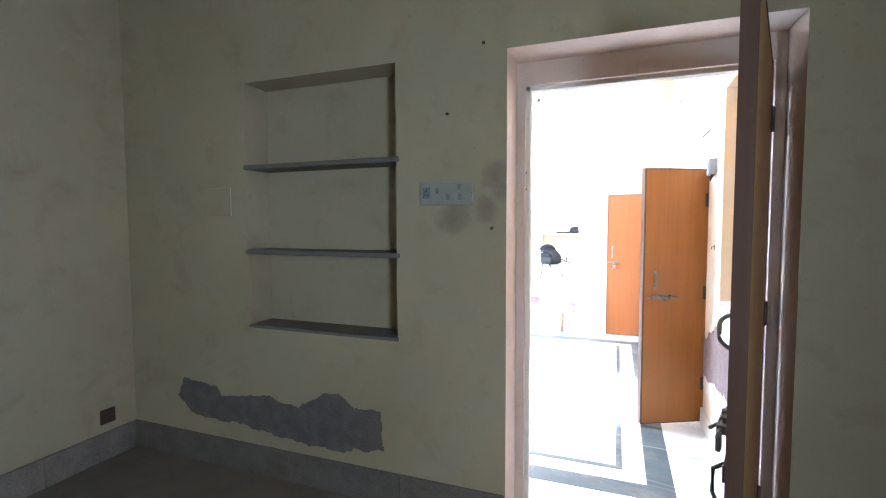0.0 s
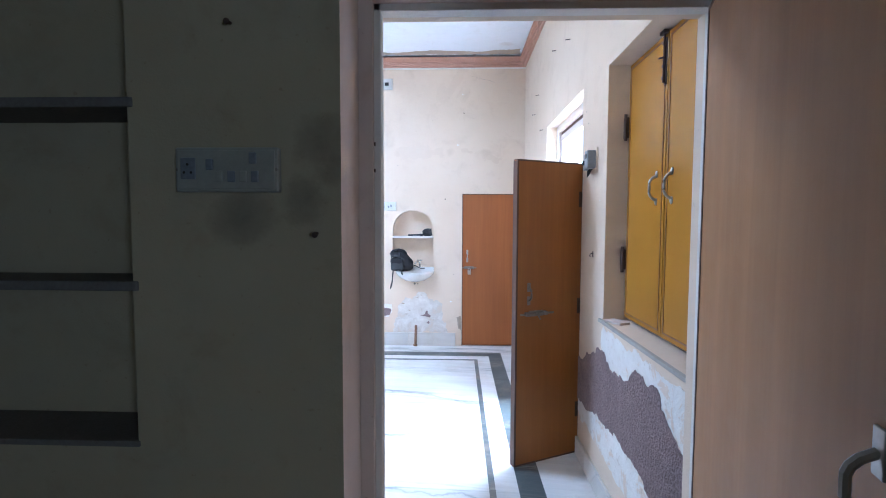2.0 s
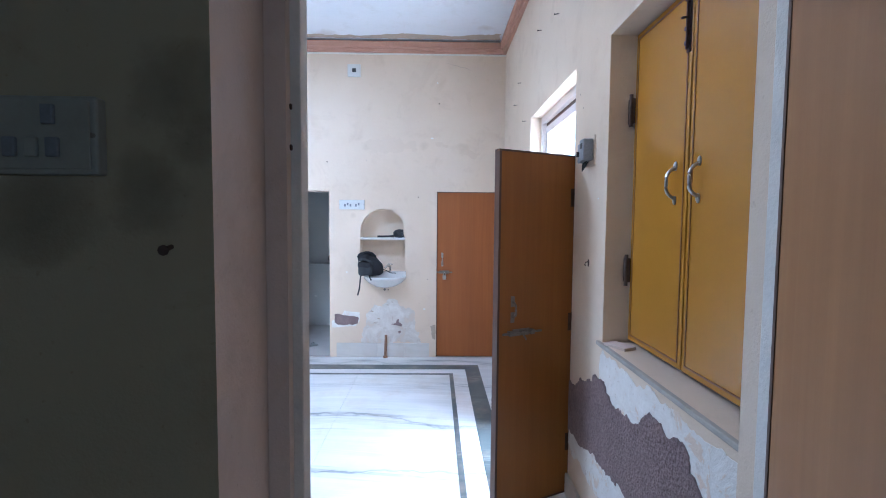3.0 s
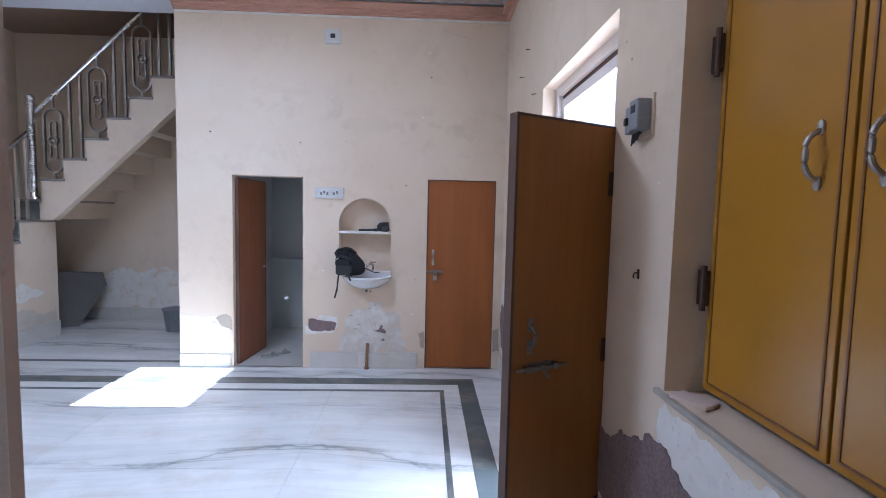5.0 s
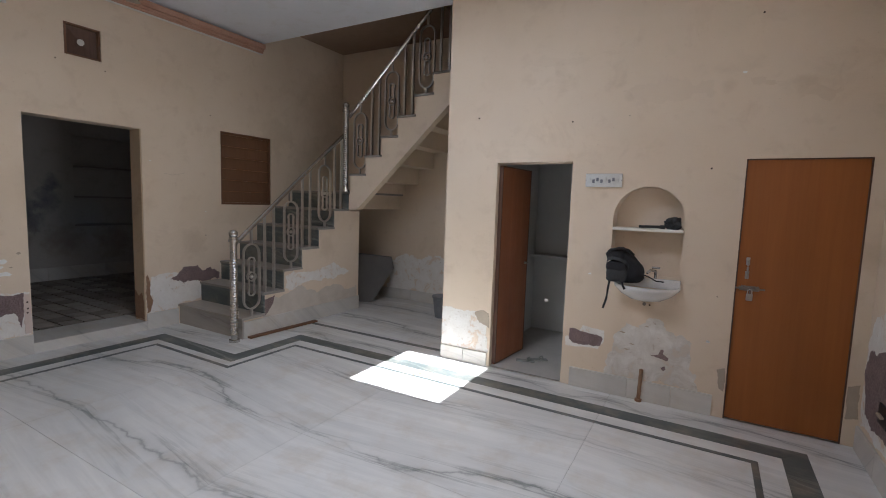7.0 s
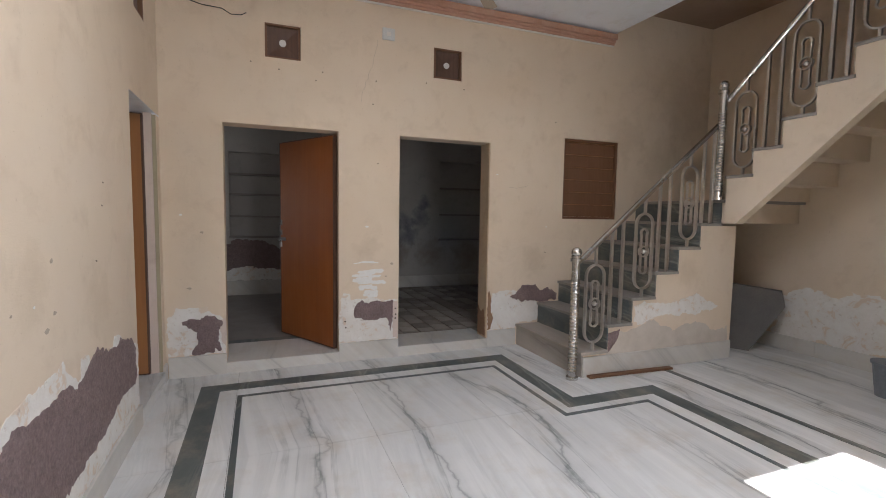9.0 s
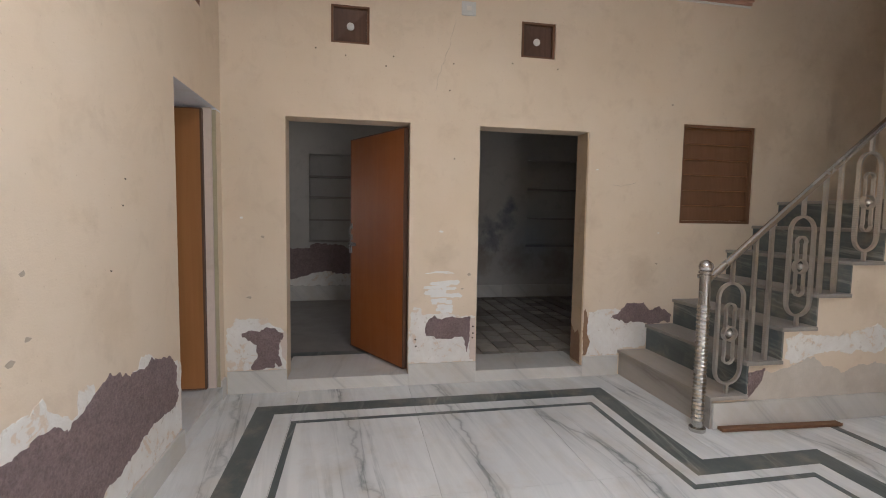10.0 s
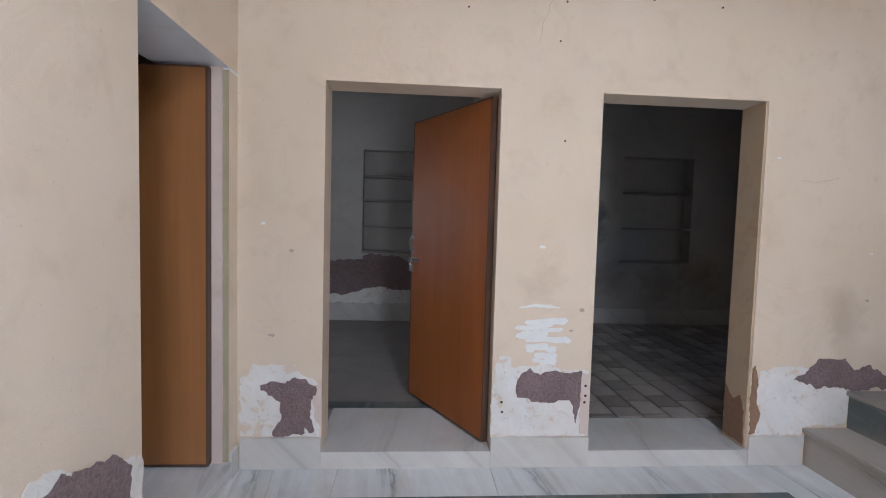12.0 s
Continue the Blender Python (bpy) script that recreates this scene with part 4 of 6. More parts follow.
def oval(along, x, y, z0, high, wide, top):
    """A long flat-bar ring with two inner loops and a tube hub; along is the unit vector of the flight."""
    bm = bmesh.new()
    a = Vector(along)
    face = a.cross(Vector((0, 0, 1)))
    r = wide / 2
    mid = Vector((x, y, z0 + high / 2))
    pts, milled = [], []
    side = max(0.02, high - 2 * r)
    legs = 2 * int(side / 0.016) + 1
    for s in (1, -1):
        for k in range(12):
            t = math.pi * k / 11
            pts.append(mid + s * (a * (r * math.cos(t)) + Vector((0, 0, side / 2 + r * math.sin(t)))))
            milled.append(False)
        for k in range(1, legs):
            pts.append(mid + s * (a * -r + Vector((0, 0, side / 2 - side * k / legs))))
            milled.append(pts[-1].z < mid.z + 0.18 * high)
    strap(bm, pts, face, 0.026, 0.017, True, lambda i: milled[i])
    o = part("oval_ring", bm, BRUSHED, rail, "long oval flat-bar steel ring")
    bm = bmesh.new()
    hub = [mid + a * (0.05 * math.cos(math.pi * k / 9)) + Vector((0, 0, 0.05 * math.sin(math.pi * k / 9))) for k in range(18)]
    strap(bm, hub, face, 0.034, 0.009)
    part("hub_ring", bm, BRUSHED, o)
    bm = bmesh.new()
    ball(bm, mid, 0.022, 12)
    rod(bm, mid - a * 0.046, mid + a * 0.046, 0.005, 6)
    part("hub_ball", bm, BRUSHED, o, smooth=True)
    for s in (-1, 1):
        bm = bmesh.new()
        reach = high * 0.27
        hook = [mid + a * (-0.034) + Vector((0, 0, s * 0.045)), mid + a * (-0.034) + Vector((0, 0, s * (reach - 0.03)))]
        hook += [mid + a * (-0.040 * math.cos(math.pi * k / 8)) + Vector((0, 0, s * (reach - 0.02 + 0.04 * math.sin(math.pi * k / 8)))) for k in range(9)]
        hook += [mid + a * 0.034 + Vector((0, 0, s * (reach - 0.03))), mid + a * 0.034 + Vector((0, 0, s * 0.045))]
        strap(bm, hook, face, 0.022, 0.013, False)
        part("inner_loop", bm, BRUSHED, o)
    for za, zb in ((z0 - 0.075, z0 - 0.008), (z0 + high + 0.008, top)):
        bm = bmesh.new()
        square_bar(bm, x, y, za, zb, 0.011)
        part("pin", bm, BRUSHED, o)


def baluster(x, y, z0, z1):
    bm = bmesh.new()
    square_bar(bm, x, y, z0, z1, 0.0118, (z1 - z0) * 0.5)
    part("baluster", bm, BRUSHED, rail, "square steel baluster milled with rings low down")


newel(RX + 0.03, 6.81, 0.0, 1.18)
newel(RX + 0.03, 8.50, LAND, 1.16)
p0, p1 = Vector((RX, 6.84, 1.03)), Vector((RX, 8.49, 2.38))
bm = bmesh.new()
rod(bm, p0, p1, 0.024, 14)
part("handrail", bm, STEEL, rail, "steel handrail tube")
q0, q1 = Vector((UX - 0.07, UY + 0.045, 2.62)), Vector((UX + UG * 8, UY + 0.045, 2.62 + 8.3 * RISE))
bm = bmesh.new()
rod(bm, q0, q1, 0.024, 14)
part("handrail", bm, STEEL, rail, "steel handrail tube")
for k in range(6):
    z0 = RISE * (k + 1)
    for j, fy in enumerate((0.25, 0.70)):
        y = Y1 + GOING * (k + fy)
        zt = p0.z + (p1.z - p0.z) * (y - p0.y) / (p1.y - p0.y)
        if k in (0, 2, 4):
            if j == 0:
                high = min(0.71, zt - z0 - 0.12)
                oval((0, 1, 0), RX, y + 0.08, z0 + 0.075, high, 0.20, zt + 0.055)
        else:
            baluster(RX, y - 0.02, z0, zt)
for k in range(8):
    z0 = LAND + RISE * (k + 1)
    for j, fx in enumerate((0.25, 0.72)):
        x = UX + UG * (k + fx)
        zt = q0.z + (q1.z - q0.z) * (x - q0.x) / (q1.x - q0.x)
        if k % 2 == 0:
            if j == 0:
                oval((1, 0, 0), x + 0.06, UY + 0.045, z0 + 0.075, min(0.71, zt - z0 - 0.12), 0.20, zt + 0.04)
        else:
            baluster(x, UY + 0.045, z0, zt)
# ---- skirtings ----


def skirt(parent, axis, c, out, u0, u1, z0, z1, lengths, thick=0.018, stone=SKIRT, note="greyish white marble skirting slab"):
    u, i = u0, 0
    while u < u1 - 0.01:
        e = min(u + lengths[i % len(lengths)], u1)
        ca, cb = sorted((c, c + out * thick))
        dims = (ca, cb, u + 0.001, e - 0.001, z0, z1) if axis == "x" else (u + 0.001, e - 0.001, ca, cb, z0, z1)
        part("skirting_slab", boxed(*dims, bevel=0.003), stone, parent, note)
        u, i = e, i + 1


skirt(wall_west, "x", WEST, 1, SOUTH + 0.02, 3.935, 0.0, 0.185, (0.6,))
skirt(wall_west, "x", WEST, 1, 4.925, 5.522, 0.0, 0.185, (0.7,))
skirt(wall_west, "x", WEST, 1, 6.53, 6.885, 0.0, 0.185, (0.6,))
skirt(wall_south, "y", SOUTH, 1, -4.66, -0.36, 0.0, 0.15, (0.55, 0.75, 0.62))
skirt(wall_south, "y", SOUTH, 1, WEST + 0.02, -5.47, 0.0, 0.15, (0.7,))
skirt(wall_north, "y", NORTH, -1, -1.145, -0.075, 0.0, 0.165, (0.47, 0.32, 0.28))
skirt(wall_north, "y", NORTH, -1, -2.43, -1.925, 0.0, 0.13, (0.25,))
skirt(wall_east, "x", EAST, -1, 3.5, 4.98, 0.0, 0.125, (0.55, 0.7))
skirt(wall_east, "x", EAST, -1, 6.26, NORTH - 0.02, 0.0, 0.16, (0.5,))
skirt(wall_stairwell, "y", 9.7, -1, WEST, -2.43, 0.0, 0.16, (0.8, 0.65))
skirt(wall_south, "y", ROOMY, -1, -2.81, -0.347, SILL, 0.27, (0.62, 0.8, 0.5), stone=BEDSKIRT, note="stained grey stone skirting slab")
bed_w = bpy.data.objects["wall_bedroom_west"]
skirt(bed_w, "x", -2.81, 1, 0.6, ROOMY - 0.02, SILL, 0.27, (0.7, 0.55), stone=BEDSKIRT, note="stained grey stone skirting slab")
skirt(w_back, "x", -9.17, 1, 2.4, 5.2, SILL, 0.33, (0.6,))
skirt(w_back, "x", -9.17, 1, 5.32, 9.0, SILL, 0.31, (0.8,))

# ---- flaked paint ----
# east wall: under the cupboard, and by the corner
flake("primer_patch", wall_east, "x", EAST, -1, [(4.50, 0.965), (3.47, 0.965), (3.47, 0.2), (3.9, 0.22), (4.97, 0.3), (4.99, 0.42), (4.6, 0.55)], FLAKED, 1, 0.025, 0.002, "white primer showing through")
flake("bare_plaster", wall_east, "x", EAST, -1, [(5.0, 0.66), (4.9, 0.69), (4.63, 0.79), (4.50, 0.85), (4.45, 0.85), (4.354, 0.80), (4.2, 0.79), (4.1, 0.82), (4.0, 0.87), (3.86, 0.89), (3.75, 0.88), (3.70, 0.81), (3.6, 0.74), (3.47, 0.70), (3.47, 0.26), (3.7, 0.36), (4.0, 0.47), (4.363, 0.46), (4.6, 0.44), (4.76, 0.41), (4.98, 0.38)], PLASTER, 2, 0.03, 0.006, "bare brown cement plaster")
flake("primer_patch", wall_east, "x", EAST, -1, [(7.67, 0.75), (7.59, 0.90), (7.4, 0.98), (7.155, 1.02), (6.9, 1.0), (6.735, 0.95), (6.62, 0.6), (6.6, 0.18), (7.67, 0.18)], FLAKED, 3, 0.03, 0.002)
flake("bare_plaster", wall_east, "x", EAST, -1, [(7.655, 0.55), (7.61, 0.68), (7.45, 0.70), (7.34, 0.745), (7.14, 0.66), (6.95, 0.65), (6.75, 0.62), (6.67, 0.486), (6.72, 0.37), (6.95, 0.30), (7.18, 0.267), (7.4, 0.24), (7.57, 0.283)], PLASTER, 4, 0.03, 0.005)
# north wall: left corner, either side of the washbasin
flake("primer_patch", wall_north, "y", NORTH, -1, [(-2.43, 0.13), (-1.93, 0.13), (-1.95, 0.40), (-2.02, 0.52), (-2.2, 0.5), (-2.43, 0.52)], FLAKED, 5, 0.02, 0.002)
flake("bare_plaster", wall_north, "y", NORTH, -1, [(-2.08, 0.5), (-1.99, 0.53), (-1.925, 0.5), (-1.925, 0.38), (-2.02, 0.42)], DIRT, 6, 0.015, 0.004)
flake("primer_patch", wall_north, "y", NORTH, -1, [(-1.06, 0.54), (-0.88, 0.52), (-0.87, 0.42), (-0.93, 0.36), (-1.19, 0.34), (-1.2, 0.42), (-1.1, 0.46)], FLAKED, 7, 0.012, 0.002)
flake("bare_plaster", wall_north, "y", NORTH, -1, [(-1.17, 0.50), (-1.05, 0.49), (-0.895, 0.46), (-0.90, 0.38), (-1.08, 0.37), (-1.17, 0.40)], PLASTER, 8, 0.014, 0.005)
flake("primer_patch", wall_north, "y", NORTH, -1, [(-0.84, 0.17), (-0.86, 0.28), (-0.80, 0.36), (-0.80, 0.50), (-0.72, 0.61), (-0.62, 0.59), (-0.54, 0.68), (-0.45, 0.66), (-0.40, 0.58), (-0.27, 0.55), (-0.22, 0.43), (-0.26, 0.36), (-0.2, 0.28), (-0.2, 0.17)], SCRAPED, 61, 0.035, 0.0014, "flaked white primer under the basin")
flake("bare_plaster", wall_north, "y", NORTH, -1, [(-0.52, 0.385), (-0.46, 0.40), (-0.45, 0.45), (-0.43, 0.45), (-0.42, 0.405), (-0.385, 0.385), (-0.40, 0.36), (-0.44, 0.365)], PLASTER, 63, 0.012, 0.0042)
flake("bare_plaster", wall_north, "y", NORTH, -1, [(-0.44, 0.30), (-0.415, 0.315), (-0.40, 0.295), (-0.42, 0.275)], PLASTER, 64, 0.01, 0.0042)
for u, w, r in ((-0.74, 0.53, 0.012), (-0.56, 0.61, 0.010), (-0.66, 0.45, 0.012), (-0.70, 0.40, 0.010)):
    flake("scratch", wall_north, "y", NORTH, -1, [(u - 2 * r, w), (u - 0.3 * r, w + 0.6 * r), (u + 2 * r, w + 0.2 * r), (u + 0.7 * r, w - 0.5 * r)], DIRT, 90 + int(r * 1000), 0.008, 0.0034)
flake("bare_plaster", wall_north, "y", NORTH, -1, [(-0.06, 0.36), (-0.01, 0.38), (-0.005, 0.2), (-0.04, 0.22)], DIRT, 12, 0.01, 0.004)
flake("bare_plaster", wall_north, "y", NORTH, -1, [(0.69, 0.4), (0.75, 0.42), (0.755, 0.2), (0.69, 0.18)], DIRT, 13, 0.01, 0.004)
# west wall
flake("primer_patch", wall_west, "x", WEST, 1, [(3.475, 0.19), (3.925, 0.19), (3.925, 0.46), (3.88, 0.53), (3.80, 0.57), (3.77, 0.61), (3.71, 0.62), (3.62, 0.59), (3.55, 0.61), (3.53, 0.56), (3.475, 0.53)], FLAKED, 14, 0.02, 0.002)
flake("bare_plaster", wall_west, "x", WEST, 1, [(3.585, 0.445), (3.60, 0.475), (3.65, 0.515), (3.70, 0.495), (3.76, 0.535), (3.83, 0.53), (3.88, 0.49), (3.885, 0.30), (3.885, 0.235), (3.86, 0.225), (3.845, 0.25), (3.82, 0.205), (3.77, 0.19), (3.665, 0.19), (3.68, 0.235), (3.705, 0.30), (3.685, 0.345), (3.705, 0.39), (3.655, 0.425)], PLASTER, 15, 0.03, 0.005)
flake("bare_plaster", wall_west, "x", WEST, 1, [(3.875, 0.48), (3.93, 0.5), (3.93, 0.24), (3.90, 0.3)], JAMB, 16, 0.012, 0.004)
flake("primer_patch", wall_west, "x", WEST, 1, [(4.93, 0.19), (5.50, 0.19), (5.515, 0.58), (5.35, 0.60), (5.17, 0.63), (5.06, 0.61), (5.02, 0.67), (4.96, 0.66), (4.935, 0.55)], FLAKED, 17, 0.02, 0.002)
flake("bare_plaster", wall_west, "x", WEST, 1, [(5.06, 0.50), (5.09, 0.57), (5.15, 0.60), (5.22, 0.575), (5.30, 0.59), (5.37, 0.57), (5.46, 0.575), (5.46, 0.27), (5.44, 0.31), (5.42, 0.37), (5.39, 0.41), (5.27, 0.39), (5.18, 0.40), (5.09, 0.44)], PLASTER, 18, 0.02, 0.005)
flake("chipped_jamb", wall_west, "x", WEST, 1, [(5.465, 0.20), (5.515, 0.19), (5.517, 0.57), (5.47, 0.58)], JAMB, 70, 0.010, 0.0062, "chipped pinkish corner")
rng = random.Random(11)
for i in range(34):
    mid_z = (0.975, 0.87, 0.84, 0.80, 0.76, 0.72, 0.685, 0.645)[i % 8] + rng.uniform(-0.012, 0.012)
    reach = 0.19 if mid_z > 0.95 else 0.075 + 0.135 * min(1.0, max(0.0, (mid_z - 0.62) / 0.2))
    long = rng.uniform(0.35, 0.75) * reach
    tall = rng.uniform(0.004, 0.007) if mid_z > 0.95 else rng.uniform(0.012, 0.022)
    ya = 5.235 + rng.uniform(-1, 1) * (reach - long / 2) + 0.12 * max(0.0, 0.78 - mid_z)
    flake("primer_streak", wall_west, "x", WEST, 1, [(ya - long / 2, mid_z - 0.3 * tall), (ya - 0.42 * long, mid_z + 0.8 * tall), (ya + 0.4 * long, mid_z + tall), (ya + long / 2, mid_z + 0.2 * tall), (ya + 0.36 * long, mid_z - tall), (ya - 0.35 * long, mid_z - 0.8 * tall)], LIME, 130 + i, 0.009, 0.0016 + 0.00004 * i)
flake("primer_patch", wall_west, "x", WEST, 1, [(6.54, 0.19), (6.88, 0.19), (6.9, 0.24), (7.17, 0.26), (7.18, 0.46), (7.0, 0.58), (6.85, 0.62), (6.6, 0.6), (6.55, 0.5)], FLAKED, 19, 0.02, 0.002)
flake("bare_plaster", wall_west, "x", WEST, 1, [(6.80, 0.56), (6.92, 0.60), (6.96, 0.66), (7.12, 0.67), (7.2, 0.6), (7.3, 0.63), (7.44, 0.55), (7.42, 0.5), (7.2, 0.47), (6.95, 0.50)], PLASTER, 20, 0.026, 0.005)
flake("broken_corner", wall_west, "x", WEST, 1, [(6.535, 0.19), (6.57, 0.2), (6.60, 0.33), (6.57, 0.40), (6.58, 0.52), (6.55, 0.62), (6.535, 0.6)], STAIN, 44, 0.012, 0.006, "broken brown corner")
flake("broken_corner", bpy.data.objects["door_frame_back_room"], "y", 6.517, -1, [(-5.785, 0.12), (-5.61, 0.12), (-5.61, 0.33), (-5.66, 0.42), (-5.72, 0.38), (-5.785, 0.45)], STAIN, 45, 0.015, 0.004, "broken brown jamb foot")
for k, pts in enumerate(([(-0.85, 2.44), (-0.78, 2.49), (-0.52, 2.52), (-0.40, 2.49), (-0.25, 2.485), (-0.205, 2.39), (-0.36, 2.37), (-0.51, 2.345), (-0.76, 2.32), (-0.72, 2.38)], [(-0.05, 2.455), (0.06, 2.475), (0.16, 2.455), (0.14, 2.405), (0.0, 2.40)], [(0.26, 2.35), (0.4, 2.37), (0.5, 2.34), (0.41, 2.285)])):
    flake("water_stain", wall_north, "y", NORTH, -1, pts, OLDSTAIN, 80 + k, 0.05, 0.0008, "old yellowish water stain")
# south wall
flake("primer_patch", wall_south, "y", SOUTH, 1, [(-4.655, 0.15), (-4.655, 0.57), (-4.60, 0.60), (-4.5, 0.62), (-4.32, 0.66), (-4.26, 0.72), (-4.15, 0.737), (-4.12, 0.69), (-3.77, 0.68), (-3.73, 0.755), (-3.655, 0.775), (-3.63, 0.70), (-3.59, 0.69), (-3.57, 0.715), (-3.50, 0.75), (-3.43, 0.81), (-3.3, 0.80), (-3.0, 0.78), (-2.5, 0.7), (-2.0, 0.5), (-1.9, 0.15)], FLAKED, 21, 0.022, 0.002)
flake("bare_plaster", wall_south, "y", SOUTH, 1, [(-4.60, 0.38), (-4.585, 0.55), (-4.50, 0.63), (-4.41, 0.664), (-4.255, 0.69), (-4.20, 0.675), (-4.03, 0.695), (-4.0, 0.727), (-3.858, 0.75), (-3.714, 0.705), (-3.56, 0.66), (-3.405, 0.70), (-3.2, 0.70), (-3.0, 0.71), (-2.6, 0.6), (-2.2, 0.45), (-2.1, 0.28), (-2.8, 0.22), (-3.3, 0.24), (-3.64, 0.27), (-3.962, 0.29), (-4.288, 0.36), (-4.55, 0.345)], PLASTER, 22, 0.028, 0.005)
flake("bare_plaster", wall_south, "x", -5.47, 1, [(3.12, 0.11), (3.44, 0.11), (3.44, 0.55), (3.36, 0.6), (3.3, 0.55), (3.2, 0.4)], DIRT, 23, 0.015, 0.003)
flake("bare_plaster", wall_south, "y", ROOMY, -1, [(-2.42, 0.49), (-2.36, 0.59), (-2.12, 0.575), (-2.06, 0.52), (-1.72, 0.555), (-1.52, 0.53), (-1.36, 0.62), (-1.26, 0.64), (-1.17, 0.57), (-1.0, 0.58), (-0.985, 0.37), (-1.12, 0.355), (-1.3, 0.325), (-1.52, 0.34), (-1.72, 0.345), (-1.9, 0.375), (-2.1, 0.37), (-2.3, 0.39)], PLASTERGREY, 24, 0.02, 0.005, "bare dark grey plaster")
# side of the stairs, and behind them
flake("putty_patch", stairs, "x", SX, 1, [(7.10, 0.165), (7.205, 0.175), (7.215, 0.38), (7.4, 0.38), (7.7, 0.48), (8.0, 0.36), (8.3, 0.42), (8.6, 0.3), (8.76, 0.34), (8.76, 0.165)], PUTTY, 25, 0.03, 0.002, "old putty under flaked paint")
flake("primer_patch", stairs, "x", SX, 1, [(7.49, 0.47), (7.50, 0.62), (7.6, 0.64), (7.95, 0.63), (8.3, 0.70), (8.6, 0.56), (8.3, 0.50), (7.9, 0.52), (7.6, 0.44)], FLAKED, 26, 0.03, 0.0035, "white primer showing through")
flake("bare_plaster", stairs, "x", SX, 1, [(7.20, 0.20), (7.20, 0.40), (7.34, 0.41), (7.30, 0.3)], PLASTER, 27, 0.015, 0.006, "bare brown cement plaster")
flake("primer_patch", wall_stairwell, "y", 9.7, -1, [(-4.6, 0.16), (-4.5, 0.62), (-4.3, 0.72), (-4.0, 0.68), (-3.7, 0.75), (-3.3, 0.66), (-2.9, 0.72), (-2.6, 0.5), (-2.5, 0.16)], FLAKED, 28, 0.04, 0.002)
# back rooms
flake("bare_plaster", w_back, "x", -9.17, 1, [(2.8, 0.45), (2.9, 0.85), (3.3, 0.90), (3.7, 0.92), (3.9, 1.0), (4.3, 0.96), (4.6, 0.8), (4.6, 0.5), (4.0, 0.55), (3.5, 0.45)], PLASTER, 29, 0.03, 0.004)
flake("primer_patch", w_back, "x", -9.17, 1, [(2.8, 0.33), (4.6, 0.33), (4.6, 0.56), (4.0, 0.58), (3.5, 0.5), (2.8, 0.5)], FLAKED, 40, 0.03, 0.002)
for pf_y0, pf_y1, pf_z in ((3.77, 4.75, 2.05), (3.77, 4.75, 1.73), (3.77, 4.75, 1.38), (3.77, 4.75, 1.045), (7.32, 8.32, 1.94), (7.32, 8.32, 1.45), (7.32, 8.32, 0.985)):
    part("niche_shelf", boxed(-9.355, -9.155, pf_y0 - 0.01 if pf_z < 1.1 else pf_y0 + 0.002, pf_y1 + (0.01 if pf_z < 1.1 else -0.002), pf_z - 0.03, pf_z, bevel=0.003), GREYSTONE, w_back, "dark stone niche shelf")

# ceiling edge by the north and east walls
flake("flaked_wash", ceiling, "z", CEIL, -1, [(-2.3, 7.61), (0.68, 7.61), (0.68, 7.45), (0.2, 7.52), (-0.3, 7.47), (-0.9, 7.54), (-1.6, 7.5), (-2.3, 7.53)], DIRT, 50, 0.03, 0.0015, "grey patch of flaked whitewash")


# small chips knocked out of the paint
rng = random.Random(23)
for wall_ob, axis, c, out, u0, u1, z0, z1, count in (
        (wall_west, "x", WEST, 1, 6.6, 7.4, 0.7, 2.6, 4), (wall_west, "x", WEST, 1, 4.97, 5.48, 0.6, 2.7, 4), (wall_west, "x", WEST, 1, 3.6, 3.9, 0.7, 2.6, 3),
        (wall_south, "y", SOUTH, 1, -4.4, -2.6, 0.75, 1.4, 5), (wall_north, "y", NORTH, -1, -2.35, -0.05, 0.55, 1.0, 5), (wall_north, "y", NORTH, -1, -1.1, 0.6, 2.0, 3.2, 3),
        (wall_east, "x", EAST, -1, 4.55, 4.95, 1.0, 2.6, 3)):
    for i in range(count):
        u, w, r = rng.uniform(u0, u1), rng.uniform(z0, z1), rng.uniform(0.004, 0.011)
        ring_pts = [(u + 1.5 * r * rng.uniform(0.6, 1.6) * math.cos(a), w + r * rng.uniform(0.6, 1.3) * math.sin(a)) for a in (0, 1.05, 2.1, 3.15, 4.2, 5.25)]
        flake("paint_chip", wall_ob, axis, c, out, ring_pts, (LIME, DIRT)[rng.randrange(2)], 300 + i, 0.002, 0.0012)


def crack(parent, axis, c, out, pts, seed):
    """A hairline crack: a thin dark crooked line lying on a wall."""
    r_ = random.Random(seed)
    line = []
    for (u0, z0), (u1, z1) in zip(pts, pts[1:]):
        n = max(2, int(math.hypot(u1 - u0, z1 - z0) / 0.04))
        for k in range(n):
            line.append((u0 + (u1 - u0) * k / n + r_.uniform(-0.008, 0.008), z0 + (z1 - z0) * k / n + r_.uniform(-0.006, 0.006)))
    bm = bmesh.new()
    sweep(bm, [(c + out * 0.0002, u, z) if axis == "x" else (u, c + out * 0.0002, z) for u, z in line], 0.0011, 4)
    part("hairline_crack", bm, DIRT, parent, "hairline crack in the paint")


crack(wall_west, "x", WEST, 1, [(5.30, 3.10), (5.24, 2.85), (5.16, 2.62), (5.13, 2.45)], 1)
crack(wall_west, "x", WEST, 1, [(7.0, 1.78), (6.85, 1.75), (6.72, 1.77)], 2)
crack(wall_north, "y", NORTH, -1, [(0.1, 3.35), (0.3, 3.30), (0.42, 3.26)], 3)

